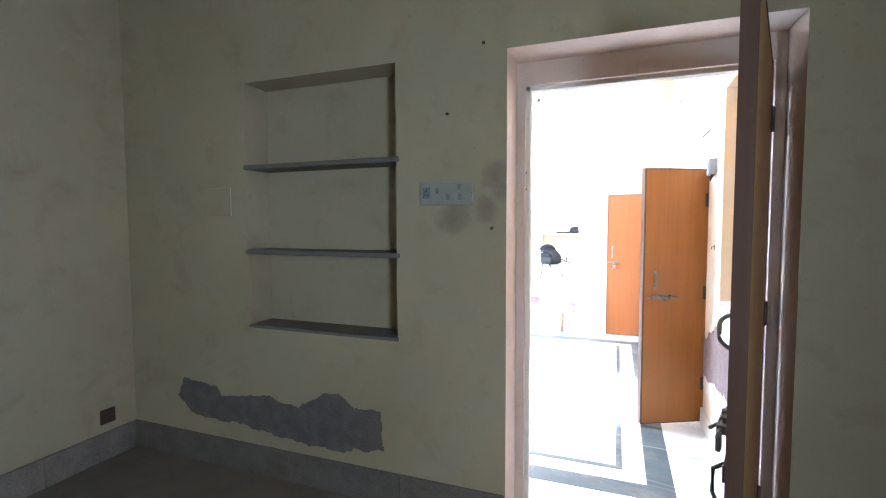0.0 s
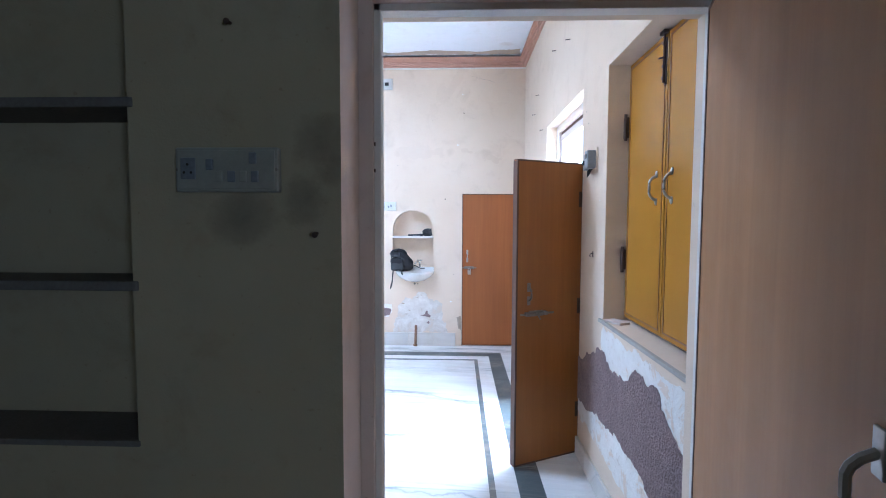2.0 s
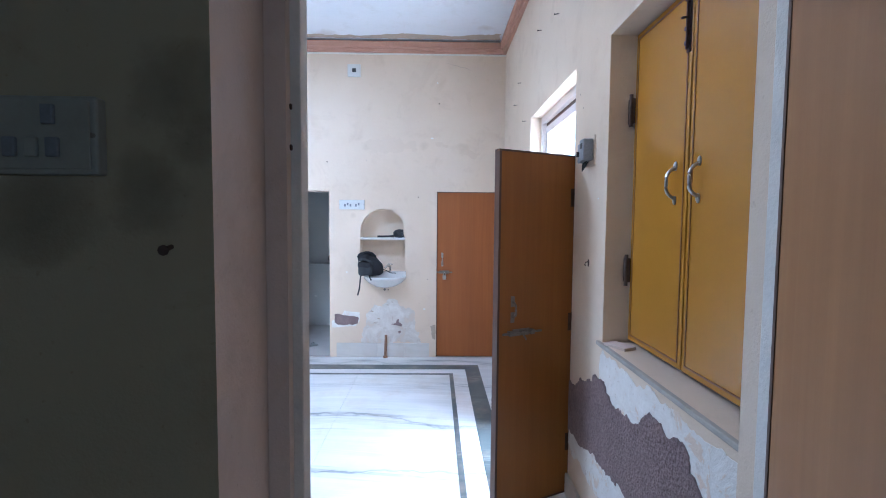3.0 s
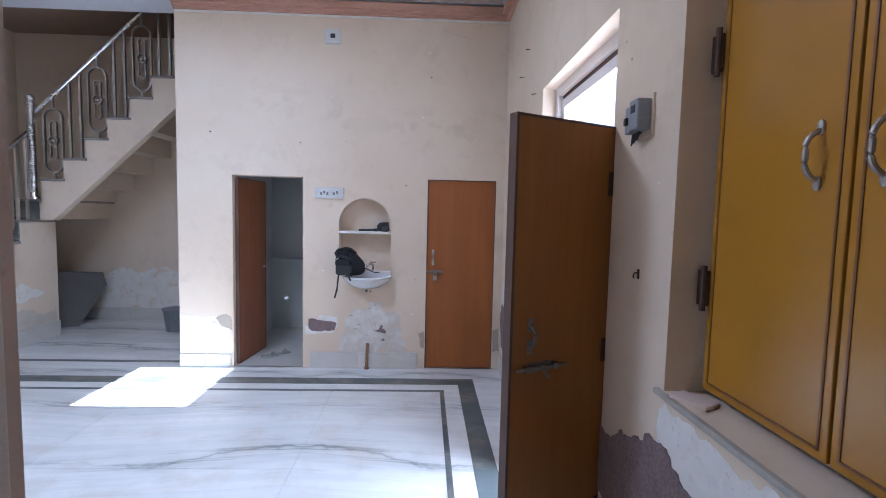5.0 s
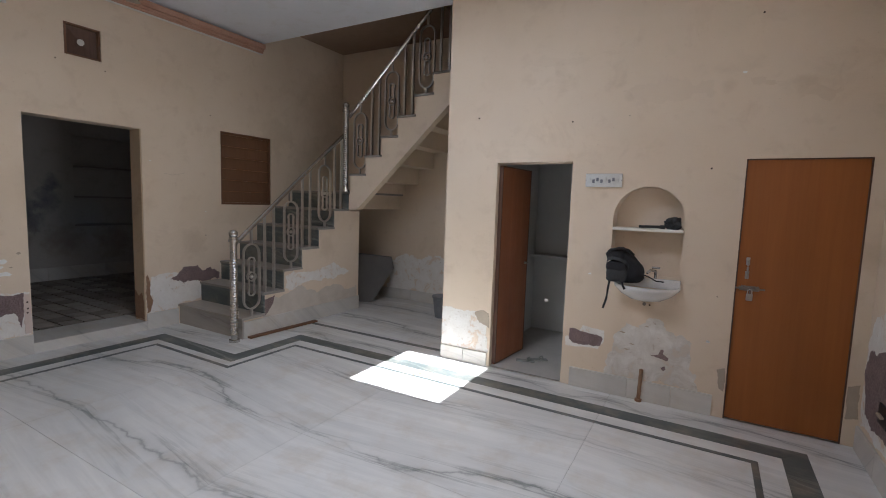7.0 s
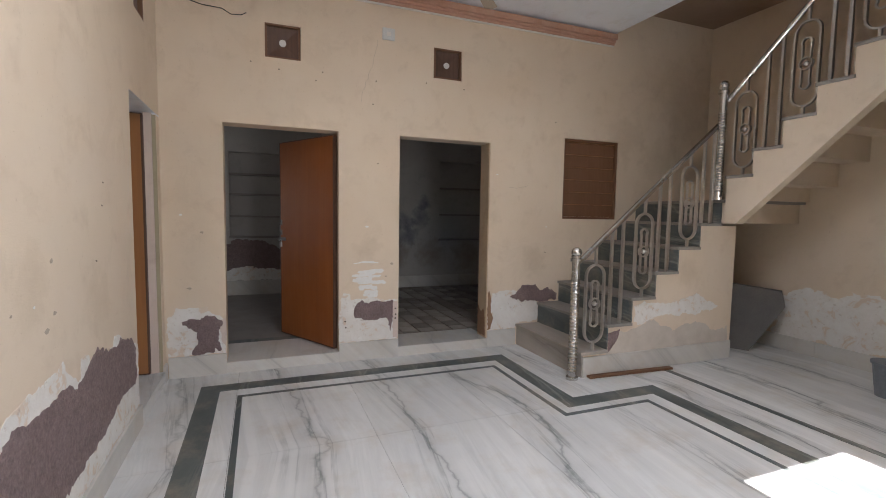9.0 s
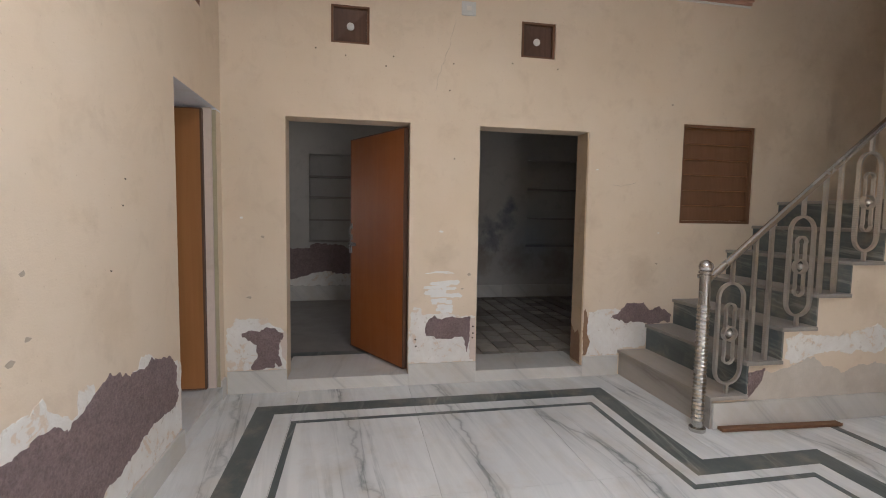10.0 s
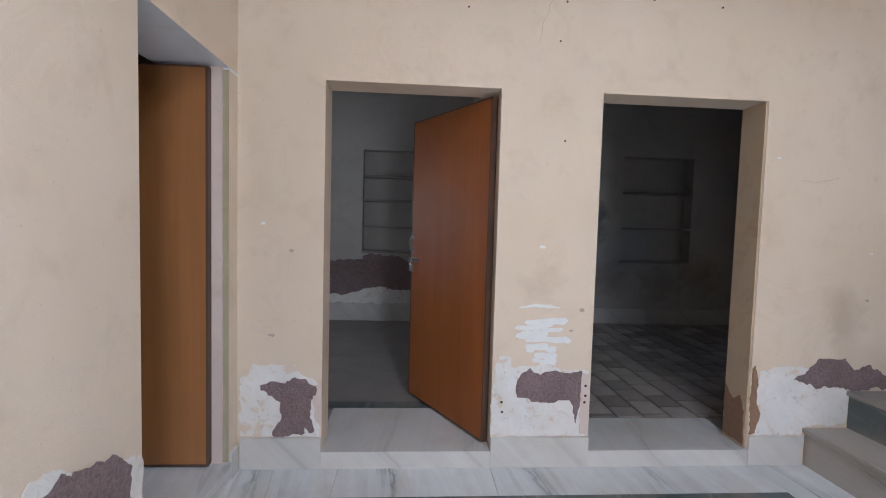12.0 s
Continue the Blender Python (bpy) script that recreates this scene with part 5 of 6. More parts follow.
# ---- bedroom ----
for z in (1.878, 1.402):
    part("niche_shelf", boxed(-1.855, -0.885, ROOMY - 0.006, 3.27, z - 0.026, z, bevel=0.004), DARKSTONE, wall_south, "rough dark stone niche shelf")
part("niche_shelf", boxed(-1.845, -0.895, ROOMY - 0.004, 3.27, 0.955, 0.972, bevel=0.003), DARKSTONE, wall_south, "rough dark stone niche ledge")


def switchboard(name, m, wide, high, rows, label, socket=True, face=PLASTIC):
    """A flat board in local x and z, looking along -y."""
    b = tagged(empty(name, m), label, "switchboard")
    part("plate", boxed(-wide / 2, wide / 2, -0.022, 0.0, -high / 2, high / 2, bevel=0.004), face, b)
    part("inner_plate", boxed(-wide / 2 + 0.008, wide / 2 - 0.008, -0.026, -0.0222, -high / 2 + 0.008, high / 2 - 0.008, bevel=0.001), face, b)
    if socket:
        s = part("socket", boxed(-wide * 0.43, -wide * 0.29, -0.032, -0.0262, -high * 0.22, high * 0.26, bevel=0.002), GREYPLASTIC, b, "dark grey socket")
        for dx, dz in ((0, 0.012), (-0.009, -0.008), (0.009, -0.008)):
            bm = bmesh.new()
            rod(bm, (-wide * 0.36 + dx, -0.0325, dz), (-wide * 0.36 + dx, -0.031, dz), 0.0035, 8)
            part("pin_hole", bm, BLACKPLASTIC, s)
    for x, z, dark in rows:
        part("switch", boxed(x - 0.009, x + 0.009, -0.033, -0.0262, z - 0.014, z + 0.014, bevel=0.002), GREYPLASTIC if dark else face, b, "dark rocker switch" if dark else "white rocker switch")
    for sx in (-1, 1):
        bm = bmesh.new()
        rod(bm, (sx * (wide / 2 - 0.006), -0.024, 0), (sx * (wide / 2 - 0.006), -0.021, 0), 0.004, 8)
        part("screw", bm, IRON, b)
    return b


switchboard("switchboard", pose(-0.632, ROOMY, 1.69), 0.265, 0.112, [(-0.015, -0.018, False), (0.015, -0.018, True), (0.045, -0.018, False), (0.075, -0.018, True), (-0.04, 0.012, True), (0.07, 0.028, True)], "grubby white plastic switchboard with socket on the bedroom wall", face=DULLPLASTIC)
blank = tagged(empty("blank_plate", pose(-2.05, ROOMY, 1.675)), "blank wall plate painted over in cream", "wall plate")
part("plate", boxed(-0.1, 0.1, -0.008, 0.0, -0.08, 0.08, bevel=0.003), ROOMPAINT, blank)
switchboard("switchboard", pose(-0.962, NORTH, 1.757), 0.285, 0.108, [(-0.108 + 0.031 * k, -0.008 if k % 2 else 0.006, k in (1, 2, 3, 5, 6)) for k in range(8)], "white plastic switchboard above the arched niche", False)
spk = tagged(empty("plug_plate", pose(-0.935, NORTH, 3.25)), "white square wall plate with a dark socket", "wall plate")
part("plate", boxed(-0.072, 0.072, -0.02, 0, -0.068, 0.068, bevel=0.004), PLASTIC, spk)
part("socket", boxed(-0.02, 0.025, -0.03, -0.0202, -0.02, 0.02, bevel=0.003), BLACKPLASTIC, spk, "dark socket")
wp = tagged(empty("plug_plate", pose(WEST, 5.40, 3.17, 0, 0, 90)), "white square wall plate between the vents", "wall plate")
part("plate", boxed(-0.06, 0.06, -0.02, 0, -0.055, 0.055, bevel=0.004), PLASTIC, wp)
part("socket", boxed(-0.02, 0.02, -0.024, -0.0202, -0.018, 0.018, bevel=0.003), PRIMER, wp, "pale socket")

hole = tagged(empty("broken_socket_box", pose(-2.81, 2.905, 0.365, 0, 0, 90)), "rusty socket box with no cover low on the wall", "socket box")
part("box_rim", boxed(-0.045, 0.045, -0.006, 0.0, -0.045, 0.045, bevel=0.002), RUST, hole)
hole2 = tagged(empty("broken_socket_box", pose(EAST - 0.0045, 7.22, 0.40, 0, 0, -90)), "broken black socket box in bare plaster", "socket box")
part("box_rim", boxed(-0.075, 0.075, -0.012, 0.0, -0.06, 0.06, bevel=0.004), BLACKPLASTIC, hole2)
part("loose_wire", boxed(-0.05, 0.03, -0.03, -0.0122, -0.012, 0.004, bevel=0.003), DIRT, hole2)


def nail(x, y, z, dx, dy, long=0.02, size=0.006):
    t = tagged(empty("nail", pose(x, y, z)), "small rusty nail driven into the wall", "nail", "nails in the walls")
    bm = bmesh.new()
    rod(bm, (0, 0, 0), (dx * long, dy * long, -0.004), size * 0.5, 6)
    rod(bm, (dx * long, dy * long, -0.004), (dx * (long + 0.003), dy * (long + 0.003), -0.004), size, 8)
    part("shank", bm, RUST, t)


for x, z in ((-0.45, 2.36), (-0.625, 2.06), (-0.41, 1.53)):
    nail(x, ROOMY, z, 0, -1, 0.02, 0.008)
for x, z in ((-2.1, 2.32), (-1.24, 2.24), (-0.21, 1.85), (-0.55, 0.79), (0.02, 2.9)):
    nail(x, NORTH, z, 0, -1, 0.016, 0.007)
for y, z in ((4.17, 2.76), (4.4, 2.72), (4.78, 2.74), (5.28, 2.72), (5.79, 2.76), (6.2, 2.74), (5.3, 1.94), (4.72, 2.66), (5.25, 2.5)):
    nail(WEST, y, z, 1, 0, 0.012, 0.006)
for x, z in ((-4.05, 1.6), (-4.02, 1.48), (-3.9, 1.2)):
    nail(x, SOUTH, z, 0, 1, 0.003, 0.0032)
for y, z in ((6.44, 2.45), (6.7, 2.85), (5.9, 3.0), (5.4, 2.9), (4.9, 2.95), (6.9, 2.7)):
    nail(EAST, y, z, -1, 0, 0.03, 0.006)

for y, z in ((4.985, 0.40), (4.99, 0.34), (5.49, 0.50), (5.492, 0.44), (5.488, 0.40)):
    nail(WEST, y, z, 1, 0, 0.005, 0.008)
# screw heads in the bedroom door jamb
for z in (1.80, 1.72):
    nail(-0.304, 3.32, z, 1, 0, 0.001, 0.006)

# ---- wall cupboard on the east wall ----
cup = tagged(empty("wall_cupboard"), "mustard-painted two-door cupboard set in the wall", "cupboard")
CX = EAST + 0.115
bm = bmesh.new()
box(bm, CX + 0.014, CX + 0.06, 4.44, 4.489, 1.03, 2.409)
box(bm, CX + 0.014, CX + 0.06, 3.501, 3.55, 1.03, 2.409)
box(bm, CX + 0.014, CX + 0.06, 3.55, 4.44, 2.36, 2.409)
box(bm, CX + 0.014, CX + 0.06, 3.55, 4.44, 1.03, 1.05)
part("frame", bm, PRIMER, cup, "white painted frame")
for ya, yb, hy in ((4.005, 4.455, 4.085), (3.535, 3.997, 3.93)):
    dr = part("door", boxed(CX - 0.012, CX + 0.0135, ya, yb, 1.045, 2.395, bevel=0.003), MUSTARD, cup, "mustard enamelled door")
    bm = bmesh.new()
    for y0, y1, z0, z1 in ((ya + 0.02, ya + 0.026, 1.066, 2.374), (yb - 0.026, yb - 0.02, 1.066, 2.374), (ya + 0.026, yb - 0.026, 1.066, 1.072), (ya + 0.026, yb - 0.026, 2.368, 2.374)):
        box(bm, CX - 0.0145, CX - 0.0115, y0, y1, z0, z1)
    part("edge_groove", bm, DARKEDGE, dr, "dark line round the door")
    bm = bmesh.new()
    pts = [(CX - 0.014 - 0.032 * min(1, 4 * min(k / 10, 1 - k / 10)) ** 0.6, hy, 1.72 + 0.115 * (k / 10 - 0.5)) for k in range(11)]
    sweep(bm, pts, 0.0065, 8)
    for e in (-0.5, 0.5):
        ball(bm, (CX - 0.014, hy, 1.72 + 0.125 * e), 0.011, 10, (0.6, 1, 1.6))
    part("handle", bm, ALU, dr, "grey metal bow handle")
for z in (2.07, 1.36):
    bm = bmesh.new()
    box(bm, CX - 0.03, CX - 0.0125, 4.448, 4.489, z - 0.055, z + 0.055, 0.003)
    rod(bm, (CX - 0.03, 4.455, z - 0.07), (CX - 0.03, 4.455, z + 0.07), 0.009, 8)
    part("hinge", bm, RUST, cup, "rusty iron hinge")
bm = bmesh.new()
box(bm, CX - 0.0175, CX - 0.0125, 4.012, 4.032, 2.17, 2.375)
rod(bm, (CX - 0.023, 4.022, 2.18), (CX - 0.023, 4.022, 2.405), 0.005, 8)
for z in (2.2, 2.25, 2.35):
    box(bm, CX - 0.030, CX - 0.0178, 4.014, 4.030, z - 0.007, z + 0.007, 0.002)
box(bm, CX - 0.036, CX - 0.0128, 3.998, 4.046, 2.388, 2.404, 0.003)
rod(bm, (CX - 0.025, 4.022, 2.29), (CX - 0.05, 4.012, 2.28), 0.004, 6)
part("tower_bolt", bm, RUST, cup, "rusty upright bolt")
sill = tagged(part("window_sill_cupboard", boxed(EAST - 0.018, CX + 0.0, 3.47, 4.53, 1.001, 1.0195, bevel=0.004), SILLSTONE), "dusty pale grey stone sill under the cupboard", "sill", kind="structure")
brick = tagged(empty("brick_scrap", pose(EAST + 0.045, 4.40, 1.0195, 0, 0, 25)), "broken pinkish tile scrap lying on the sill", "tile scrap")
part("scrap", boxed(-0.035, 0.035, -0.06, 0.06, 0.0, 0.014, bevel=0.003), JAMB, brick)
hook = tagged(empty("wall_hook", pose(EAST, 4.71, 1.37)), "small rusty hook on the wall", "hook")
bm = bmesh.new()
box(bm, -0.006, 0.0, -0.014, 0.014, -0.03, 0.03, 0.002)
sweep(bm, [(-0.005, 0, 0.01), (-0.03, 0, 0.005), (-0.036, 0, -0.012), (-0.03, 0, -0.025)], 0.005, 6)
part("hook_body", bm, RUST, hook)

# electric meter boxes
mb = tagged(empty("meter_box", pose(EAST, 4.715, 1.925)), "grey plastic electric meter and cut-out on a wall board", "meter box")
part("back_board", boxed(-0.012, 0.0, -0.10, 0.09, -0.105, 0.115, bevel=0.003), CREAM, mb, "pale back board")
part("meter_case", boxed(-0.085, -0.0122, -0.085, 0.015, -0.07, 0.09, bevel=0.008), METERGREY, mb, "grey meter case")
part("window", boxed(-0.0875, -0.0852, -0.06, -0.01, 0.02, 0.06), BLACKPLASTIC, mb, "dark meter window")
part("cutout", boxed(-0.075, -0.0122, 0.022, 0.088, -0.075, 0.07, bevel=0.006), METERGREY, mb, "grey cut-out switch")
part("lever", boxed(-0.09, -0.0752, 0.04, 0.07, -0.03, 0.01, bevel=0.003), BLACKPLASTIC, mb, "black switch lever")
for dy, drop in ((0.0, 0.07), (0.03, 0.09), (-0.03, 0.05)):
    bm = bmesh.new()
    sweep(bm, [(-0.04, dy, -0.065), (-0.05, dy + 0.01, -0.09), (-0.045, dy + 0.03, -0.09 - drop * 0.5), (-0.03, dy + 0.04, -0.085), (-0.02, dy + 0.03, -0.07)], 0.0045, 6)
    part("wire", bm, CABLE, mb, "looped dark wire")
mb.scale = (0.7, 0.66, 0.66)
hook.scale = (0.55, 0.55, 0.6)

# ---- vents high on the walls ----


def vent(m, label):
    v = tagged(empty("vent_box", m), label, "vent", "square vents")
    w = 0.15
    bm = bmesh.new()
    for x0, x1, z0, z1 in ((-w, -w + 0.018, -w, w), (w - 0.018, w, -w, w), (-w + 0.018, w - 0.018, w - 0.018, w), (-w + 0.018, w - 0.018, -w, -w + 0.018)):
        box(bm, x0, x1, 0.0, 0.065, z0, z1)
    part("frame", bm, SHUTTER, v, "brown wooden frame")
    bm = bmesh.new()
    a = w - 0.019
    c = [bm.verts.new(p) for p in ((-a, 0.03, -a), (a, 0.03, -a), (a, 0.03, a), (-a, 0.03, a))]
    e = [bm.verts.new(p) for p in ((-a, 0.06, -a), (a, 0.06, -a), (a, 0.06, a), (-a, 0.06, a))]
    apex = bm.verts.new((0, 0.05, 0))
    for k in range(4):
        bm.faces.new((c[k], c[(k + 1) % 4], apex))
        bm.faces.new((c[k], e[k], e[(k + 1) % 4], c[(k + 1) % 4]))
    bm.faces.new(e[::-1])
    part("panel", bm, DARKWOOD, v, "dark brown folded panel")
    bm = bmesh.new()
    rod(bm, (0, 0.049, 0), (0, 0.034, 0), 0.03, 14)
    part("knob", bm, PLASTIC, v, "round white hub")
    return v


vent(pose(WEST - 0.006, 4.4375, 2.9625, 0, 0, 90), "dark brown wooden vent with a white hub, above a doorway")
vent(pose(WEST - 0.006, 6.023, 2.969, 0, 0, 90), "dark brown wooden vent with a white hub, above a doorway")
vent(pose(-5.02, SOUTH - 0.004, 2.97, 0, 0, 180), "dark brown wooden vent with a white hub, above the side door")

# louvred shutter over the stairs
sh = tagged(empty("shutter_window"), "closed brown louvred wooden shutter over the stairs", "shutter", kind="structure")
bm = bmesh.new()
for y0, y1, z0, z1 in ((7.471, 7.497, 1.421, 2.339), (8.213, 8.239, 1.421, 2.339), (7.497, 8.213, 2.313, 2.339), (7.497, 8.213, 1.421, 1.447)):
    box(bm, WEST - 0.079, WEST - 0.01, y0, y1, z0, z1)
part("frame", bm, SHUTTER, sh, "brown wooden frame")
for k in range(6):
    z0 = 1.449 + 0.1437 * k
    bm = bmesh.new()
    prism(bm, [(WEST - 0.07, 7.498, z0), (WEST - 0.034, 7.498, z0), (WEST - 0.048, 7.498, z0 + 0.139), (WEST - 0.07, 7.498, z0 + 0.139)], (0, 0.714, 0))
    part("slat", bm, SHUTTER, sh, "broad brown slat")
    bm = bmesh.new()
    box(bm, WEST - 0.046, WEST - 0.032, 7.498, 8.212, z0 + 0.1392, z0 + 0.1434)
    part("joint_strip", bm, DOORTAN, sh, "thin tan joint strip")

# ---- washbasin, backpack and shelf clutter ----
basin = tagged(empty("washbasin", pose(-0.585, NORTH, 0.0)), "small white ceramic corner-style washbasin under the niche", "washbasin")
bm = bmesh.new()
rings = []
for z, r, f in ((0.815, 0.05, 0.05), (0.83, 0.12, 0.11), (0.87, 0.19, 0.17), (0.915, 0.235, 0.205), (0.94, 0.242, 0.212), (0.945, 0.235, 0.205), (0.938, 0.205, 0.175), (0.89, 0.15, 0.12), (0.865, 0.05, 0.04)):
    rings.append([bm.verts.new((r * math.cos(math.pi * k / 16), -f * math.sin(math.pi * k / 16) - (0.0 if k in (0, 16) else 0.004), z)) for k in range(17)])
for a, c2 in zip(rings, rings[1:]):
    for k in range(16):
        bm.faces.new((a[k], a[k + 1], c2[k + 1], c2[k]))
for r_ in (rings[0], rings[-1]):
    bm.faces.new(r_)
part("bowl", bm, CERAMIC, basin, "white glazed bowl", smooth=True)
part("back_ledge", boxed(-0.238, 0.238, -0.03, -0.001, 0.925, 1.0, bevel=0.006), CERAMIC, basin)
bm = bmesh.new()
sweep(bm, [(0.06, -0.02, 1.0), (0.06, -0.03, 1.06), (0.03, -0.07, 1.07), (0.01, -0.11, 1.05)], 0.011, 10)
rod(bm, (0.03, -0.03, 1.085), (0.09, -0.03, 1.085), 0.009, 8)
part("tap", bm, STEEL, basin, "steel tap")
pipe = tagged(empty("drain_pipe", pose(-0.58, NORTH - 0.03, 0.0)), "rust-brown drain pipe stub at the wall foot", "pipe")
bm = bmesh.new()
rod(bm, (0, 0, 0.0), (0.006, 0.008, 0.26), 0.015, 12)
rod(bm, (0, 0, 0.0), (0, 0, 0.02), 0.026, 12)
part("stub", bm, STAIN, pipe)
stub = tagged(empty("stop_cock", pose(-0.59, NORTH, 0.79)), "small metal pipe stub under the basin", "pipe")
bm = bmesh.new()
rod(bm, (0, 0, 0), (0, -0.025, 0), 0.013, 10)
part("stub", bm, IRON, stub)

bag = tagged(empty("backpack", pose(-0.745, NORTH - 0.075, 0.945)), "black and grey backpack resting on the washbasin", "backpack")


def lump(cx, cy, cz, rx, ry, rz, square, seed, wob=0.05, lean=0.0, flat=0.0, slope=0.0):
    """A soft stuffed shape: a squared-off ball with dents, leaning along x with height, flattened below."""
    bm = bmesh.new()
    bmesh.ops.create_uvsphere(bm, u_segments=26, v_segments=16, radius=1.0)
    for v in bm.verts:
        p = v.co.copy()
        sx, sy, sz = [math.copysign(abs(k) ** square, k) for k in p]
        w = 1 + wob * noise.fractal(p * 1.8 + Vector((seed, 0, 0)), 0.7, 2.0, 3)
        if sz < 0:
            sz *= 1 - flat
        v.co = Vector((cx + sx * rx * w + lean * sz, cy + sy * ry * w, cz + sz * rz * w - slope * max(0.0, sx) * max(0.0, sz)))
    return bm


part("body", lump(0.015, 0.0, 0.15, 0.145, 0.085, 0.155, 0.85, 3.1, 0.10, -0.04, 0.1, 0.10), FABRIC, bag, "black fabric body", smooth=True)
part("top_flap", lump(-0.075, -0.05, 0.245, 0.075, 0.05, 0.05, 0.8, 7.7, 0.16, -0.01), FABRIC, bag, "sagging black top flap", smooth=True)
part("front_pocket", lump(-0.055, -0.082, 0.085, 0.090, 0.035, 0.065, 0.55, 1.4, 0.08), GREYFABRIC, bag, "grey front pocket", smooth=True)
part("pocket_mesh", lump(-0.06, -0.088, 0.15, 0.085, 0.03, 0.042, 0.6, 5.2, 0.08), FABRIC, bag, "black mesh panel", smooth=True)
bm = bmesh.new()
strap(bm, [(-0.145, -0.075, 0.175), (-0.135, -0.098, 0.205), (-0.09, -0.115, 0.222), (-0.03, -0.112, 0.212), (0.02, -0.1, 0.19), (0.045, -0.09, 0.16)], (0, 0.35, 0.94), 0.028, 0.006, False)
part("grey_band", bm, GREYFABRIC, bag, "grey reflective band")
bm = bmesh.new()
sweep(bm, [(-0.135, -0.055, 0.20), (-0.15, -0.075, 0.25), (-0.11, -0.095, 0.285), (-0.04, -0.09, 0.305), (0.03, -0.06, 0.29), (0.075, -0.04, 0.25)], 0.012, 8)
part("top_strap", bm, FABRIC, bag, "padded black strap", smooth=True)
for pts in ([(-0.11, -0.08, 0.03), (-0.115, -0.11, -0.04), (-0.125, -0.1, -0.13), (-0.15, -0.1, -0.215)], [(0.0, -0.09, 0.03), (0.01, -0.125, 0.0), (0.03, -0.13, -0.03)]):
    bm = bmesh.new()
    sweep(bm, pts, 0.010, 6)
    part("strap", bm, FABRIC, bag, "dangling black strap")
bm = bmesh.new()
sweep(bm, [(0.13, -0.03, 0.10), (0.2, -0.04, 0.085), (0.27, -0.03, 0.05), (0.33, 0.0, 0.045)], 0.006, 6)
part("cord", bm, FABRIC, bag, "thin black cord")

bag.scale = (0.87, 0.9, 0.93)

tool = tagged(empty("hand_tool", pose(-0.55, NORTH + 0.05, 1.385, 0, 0, 5)), "dark metal hand tool lying on the niche shelf", "tool")
bm = bmesh.new()
rod(bm, (-0.13, 0, 0.012), (0.03, 0, 0.016), 0.011, 8)
box(bm, 0.02, 0.06, -0.015, 0.015, 0.001, 0.03, 0.004)
part("shaft", bm, BLACKPLASTIC, tool)
cloth = tagged(empty("crumpled_cloth", pose(-0.425, NORTH + 0.06, 1.385)), "small crumpled dark cloth on the niche shelf", "cloth")
bm = bmesh.new()
bmesh.ops.create_icosphere(bm, subdivisions=3, radius=0.06)
for v in bm.verts:
    w = 1 + 0.5 * noise.fractal(v.co * 26, 0.8, 2.0, 3)
    v.co = Vector((v.co.x * w, v.co.y * w * 0.8, max(0.0, v.co.z * w * 0.85 + 0.042)))
part("folds", bm, BLACKPLASTIC, cloth)

# ---- ceiling fan ----
fan = tagged(empty("ceiling_fan", pose(-4.36, 5.73, 3.13)), "brown ceiling fan with pale blades hanging near the west wall", "ceiling fan")
bm = bmesh.new()
for z0, z1, r0, r1 in ((0.0, 0.03, 0.07, 0.115), (0.03, 0.09, 0.115, 0.12), (0.09, 0.13, 0.12, 0.05)):
    rod(bm, (0, 0, z0), (0, 0, z1), r0, 24, r1)
part("motor", bm, DARKWOOD, fan, "dark brown motor housing")
bm = bmesh.new()
rod(bm, (0, 0, 0.13), (0, 0, 0.45), 0.012, 10)
rod(bm, (0, 0, 0.38), (0, 0, 0.45), 0.06, 16, 0.05)
part("down_rod", bm, DARKWOOD, fan, "brown down rod")
for k in range(3):
    a = radians(139.5 + 120 * k)
    bm = bmesh.new()
    u, w = Vector((math.cos(a), math.sin(a), 0)), Vector((-math.sin(a), math.cos(a), 0.1))
    prism(bm, [u * 0.10 - w * 0.04 + Vector((0, 0, 0.07)), u * 0.50 - w * 0.062 + Vector((0, 0, 0.07)), u * 0.53 - w * 0.02 + Vector((0, 0, 0.07)), u * 0.52 + w * 0.05 + Vector((0, 0, 0.07)), u * 0.10 + w * 0.04 + Vector((0, 0, 0.07))], (0, 0, 0.008))
    part("blade", bm, DIRT, fan, "dusty beige blade")

# ---- loose things on the floor ----
slabt = tagged(empty("stone_slab", pose(-4.62, 9.18, 0.0, 0, 0, 32)), "broken grey stone slab leaning under the landing", "stone slab")
bm = bmesh.new()
prism(bm, [(-0.30, 0, 0.0), (0.10, 0, 0.0), (0.40, 0.16, 0.50), (0.36, 0.22, 0.66), (-0.32, 0.22, 0.72)], (0, 0.045, 0.01))
part("slab", bm, DARKSTONE, slabt)
bucket = tagged(empty("bucket", pose(-3.22, 9.08, 0.0)), "small dark grey plastic bucket in the stair alcove", "bucket")
bm = bmesh.new()
rod(bm, (0, 0, 0.0), (0, 0, 0.28), 0.10, 20, 0.135)
rod(bm, (0, 0, 0.27), (0, 0, 0.29), 0.145, 20)
part("tub", bm, GREYPLASTIC, bucket)
batten = tagged(empty("wooden_batten", pose(-4.385, 7.43, 0.0023, 0, 0, 87)), "brown wooden batten lying along the stair foot", "batten")
part("stick", boxed(-0.47, 0.47, -0.028, 0.028, 0.0, 0.022, bevel=0.004), SHUTTER, batten)
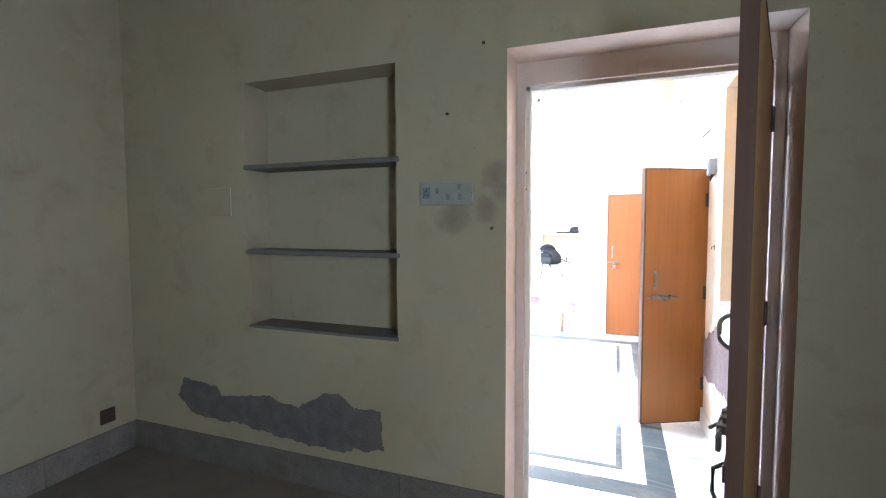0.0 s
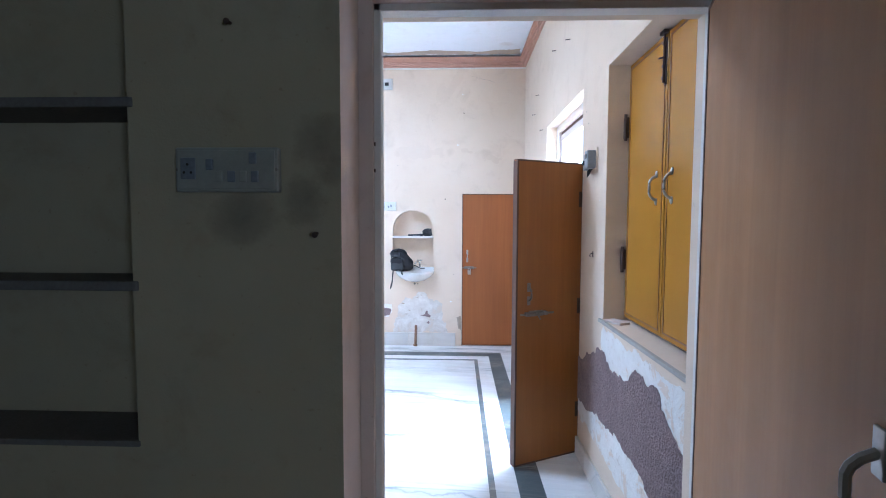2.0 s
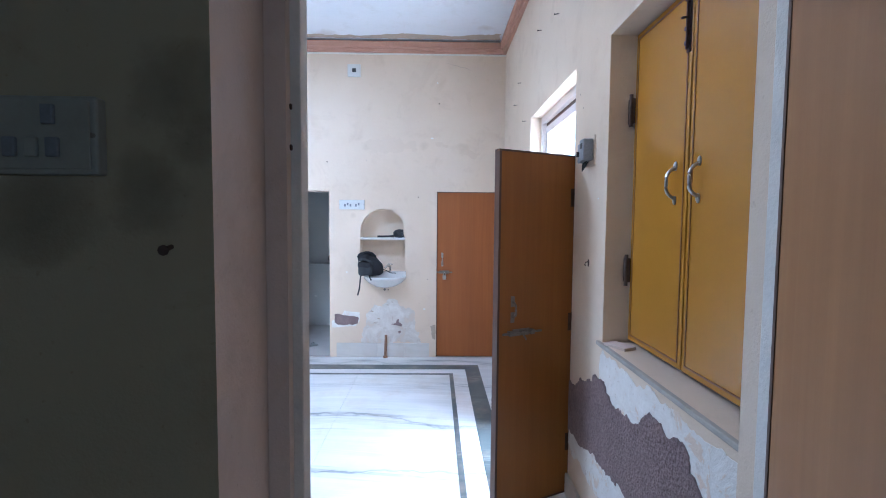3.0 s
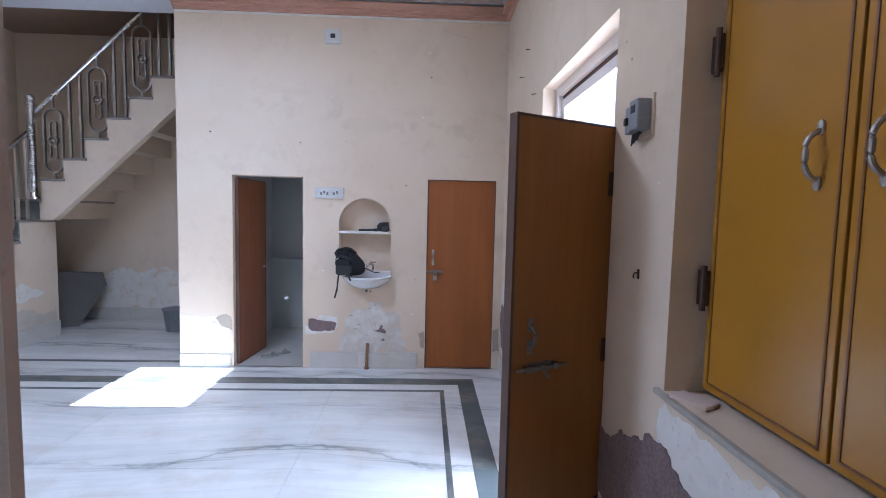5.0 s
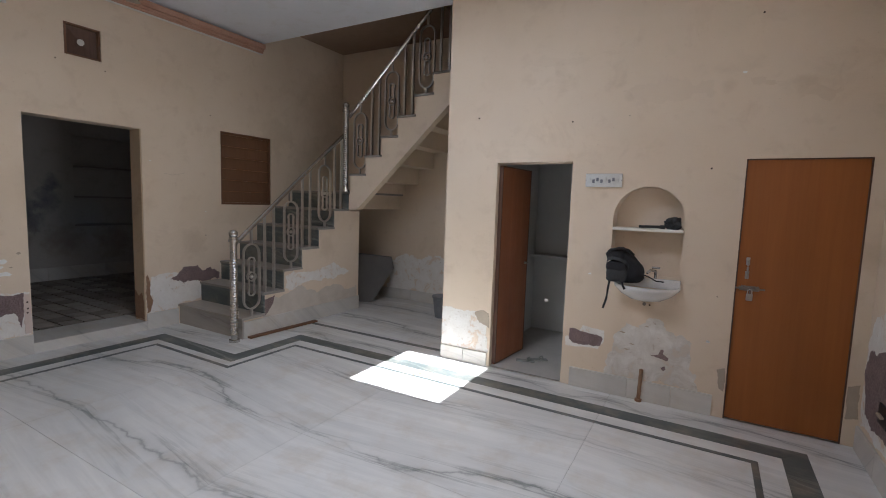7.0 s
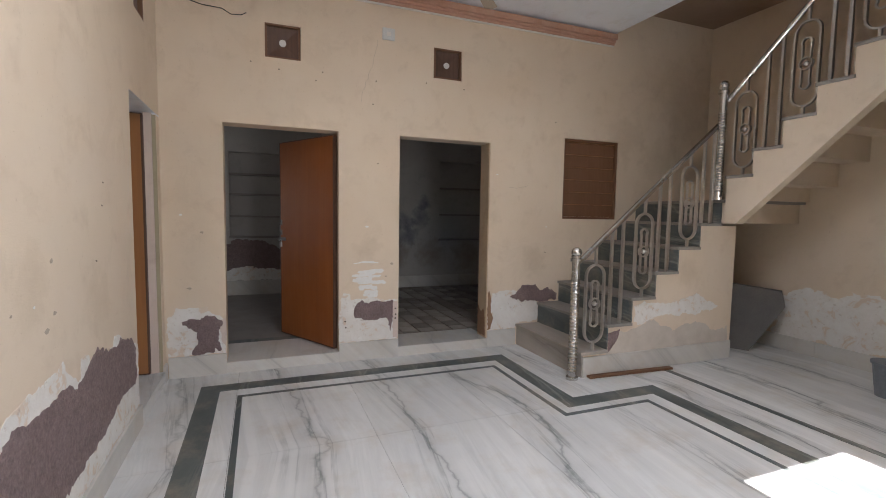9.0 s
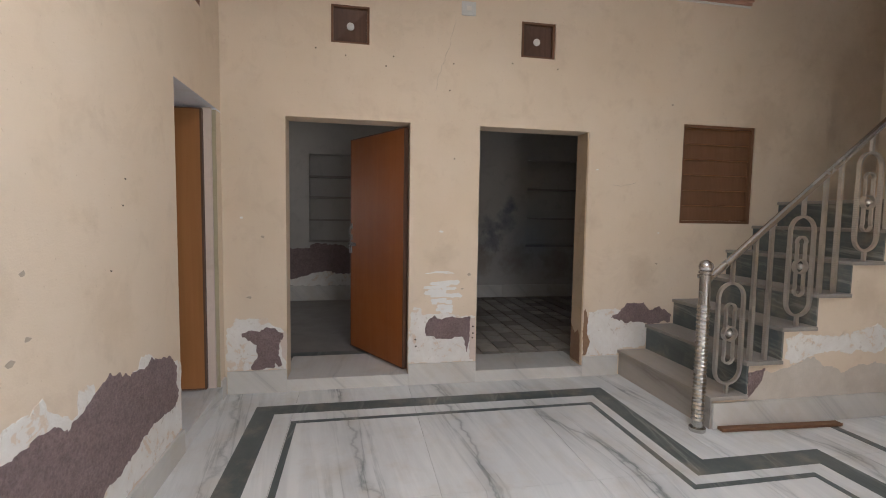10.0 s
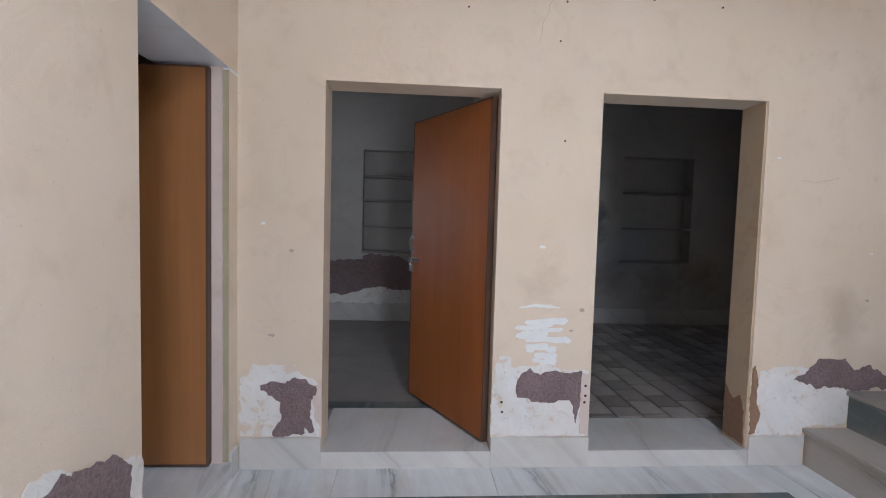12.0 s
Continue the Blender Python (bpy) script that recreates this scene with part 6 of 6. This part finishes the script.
for i, (x, y, a) in enumerate(((-1.66, 8.02, 20), (-1.56, 8.12, 35))):
    sl = tagged(empty("slipper", pose(x, y, 0.0061, 0, 0, a)), "worn grey rubber slipper on the washroom floor", "slipper", "washroom slippers")
    bm = bmesh.new()
    box(bm, -0.12, 0.12, -0.042, 0.042, 0.0, 0.018, 0.006)
    part("sole", bm, RUBBER, sl)
    bm = bmesh.new()
    sweep(bm, [(0.02, -0.042, 0.018), (0.05, -0.025, 0.05), (0.055, 0.0, 0.056), (0.05, 0.025, 0.05), (0.02, 0.042, 0.018)], 0.010, 6)
    part("strap", bm, RUBBER, sl)
    sl.scale = (0.75, 0.75, 0.75)
shelf_wc = tagged(empty("wall_ledge", pose(-1.63, 9.299, 0.95)), "pale grey tiled ledge with a dark pot in the washroom", "ledge")
part("ledge", boxed(-0.4, 0.42, -0.22, 0.0, -0.03, 0.0, bevel=0.003), TILEGREY, shelf_wc)
pot = tagged(empty("pot", pose(-1.50, 9.17, 0.95)), "dark round pot on the washroom ledge", "pot")
bm = bmesh.new()
ball(bm, (0, 0, 0.075), 0.085, 16, (1, 1, 0.9))
part("belly", bm, BLACKPLASTIC, pot, smooth=True)
for i, (x, y, a, s) in enumerate(((-2.33, 7.15, 20, 0.035), (-2.27, 7.22, 70, 0.022), (-2.37, 7.10, 130, 0.02))):
    lf = tagged(empty("dry_leaf", pose(x, y, 0.0005, 0, 0, a)), "small curled dry leaf on the marble floor", "leaf", "dry leaves")
    bm = bmesh.new()
    prism(bm, [(-s, 0, 0.002), (0, -s * 0.4, 0.006), (s, 0, 0.003), (0, s * 0.4, 0.007)], (0, 0, 0.002))
    part("blade", bm, STAIN, lf)
cab = tagged(empty("loose_cable", pose(WEST + 0.01, 3.9, 3.13)), "thin dark cable sagging on the wall under the ceiling", "cable")
bm = bmesh.new()
sweep(bm, [(0.0, -0.43, 0.14), (0.012, -0.3, 0.08), (0.012, -0.1, 0.035), (0.012, 0.05, 0.03), (0.02, 0.12, -0.01), (0.012, 0.2, 0.0), (0.0, 0.24, 0.03)], 0.004, 6)
part("wire", bm, CABLE, cab)

# ---- floor slabs ----
slab_meshes = {}


def slab(wide, deep, material):
    key = (round(wide, 3), round(deep, 3), material.name)
    if key not in slab_meshes:
        bm = bmesh.new()
        box(bm, -wide / 2, wide / 2, -deep / 2, deep / 2, -0.02, 0.0)
        slab_meshes[key] = mesh_of("floor_slab", bm, material)
    return slab_meshes[key]


def lay(parent, name, x0, x1, y0, y1, z, dx, dy, joint, material, stagger=0.0):
    row = 0
    y = y0
    while y < y1 - 0.01:
        ye = min(y + dy, y1)
        x = x0 - (stagger * dx if row % 2 else 0)
        while x < x1 - 0.01:
            xa, xe = max(x, x0), min(x + dx, x1)
            if xe - xa > 0.02:
                ob = new(name, slab(xe - xa - joint, ye - y - joint, material))
                ob.location = ((xa + xe) / 2, (y + ye) / 2, z)
                ob.parent = parent
            x += dx
        y, row = ye, row + 1


lay(floor, "marble_slab", WEST, EAST, SOUTH, 4.036, 0.0, 1.597, 0.6, 0.0025, MARBLE)
lay(floor, "marble_slab", WEST, EAST, 4.036, 9.7, 0.0, 1.597, 0.892, 0.0025, MARBLE)
lay(west_floor, "paver", -9.17, -6.05, 5.32, 9.0, SILL + 0.005, 0.235, 0.2, 0.018, PAVER, 0.5)
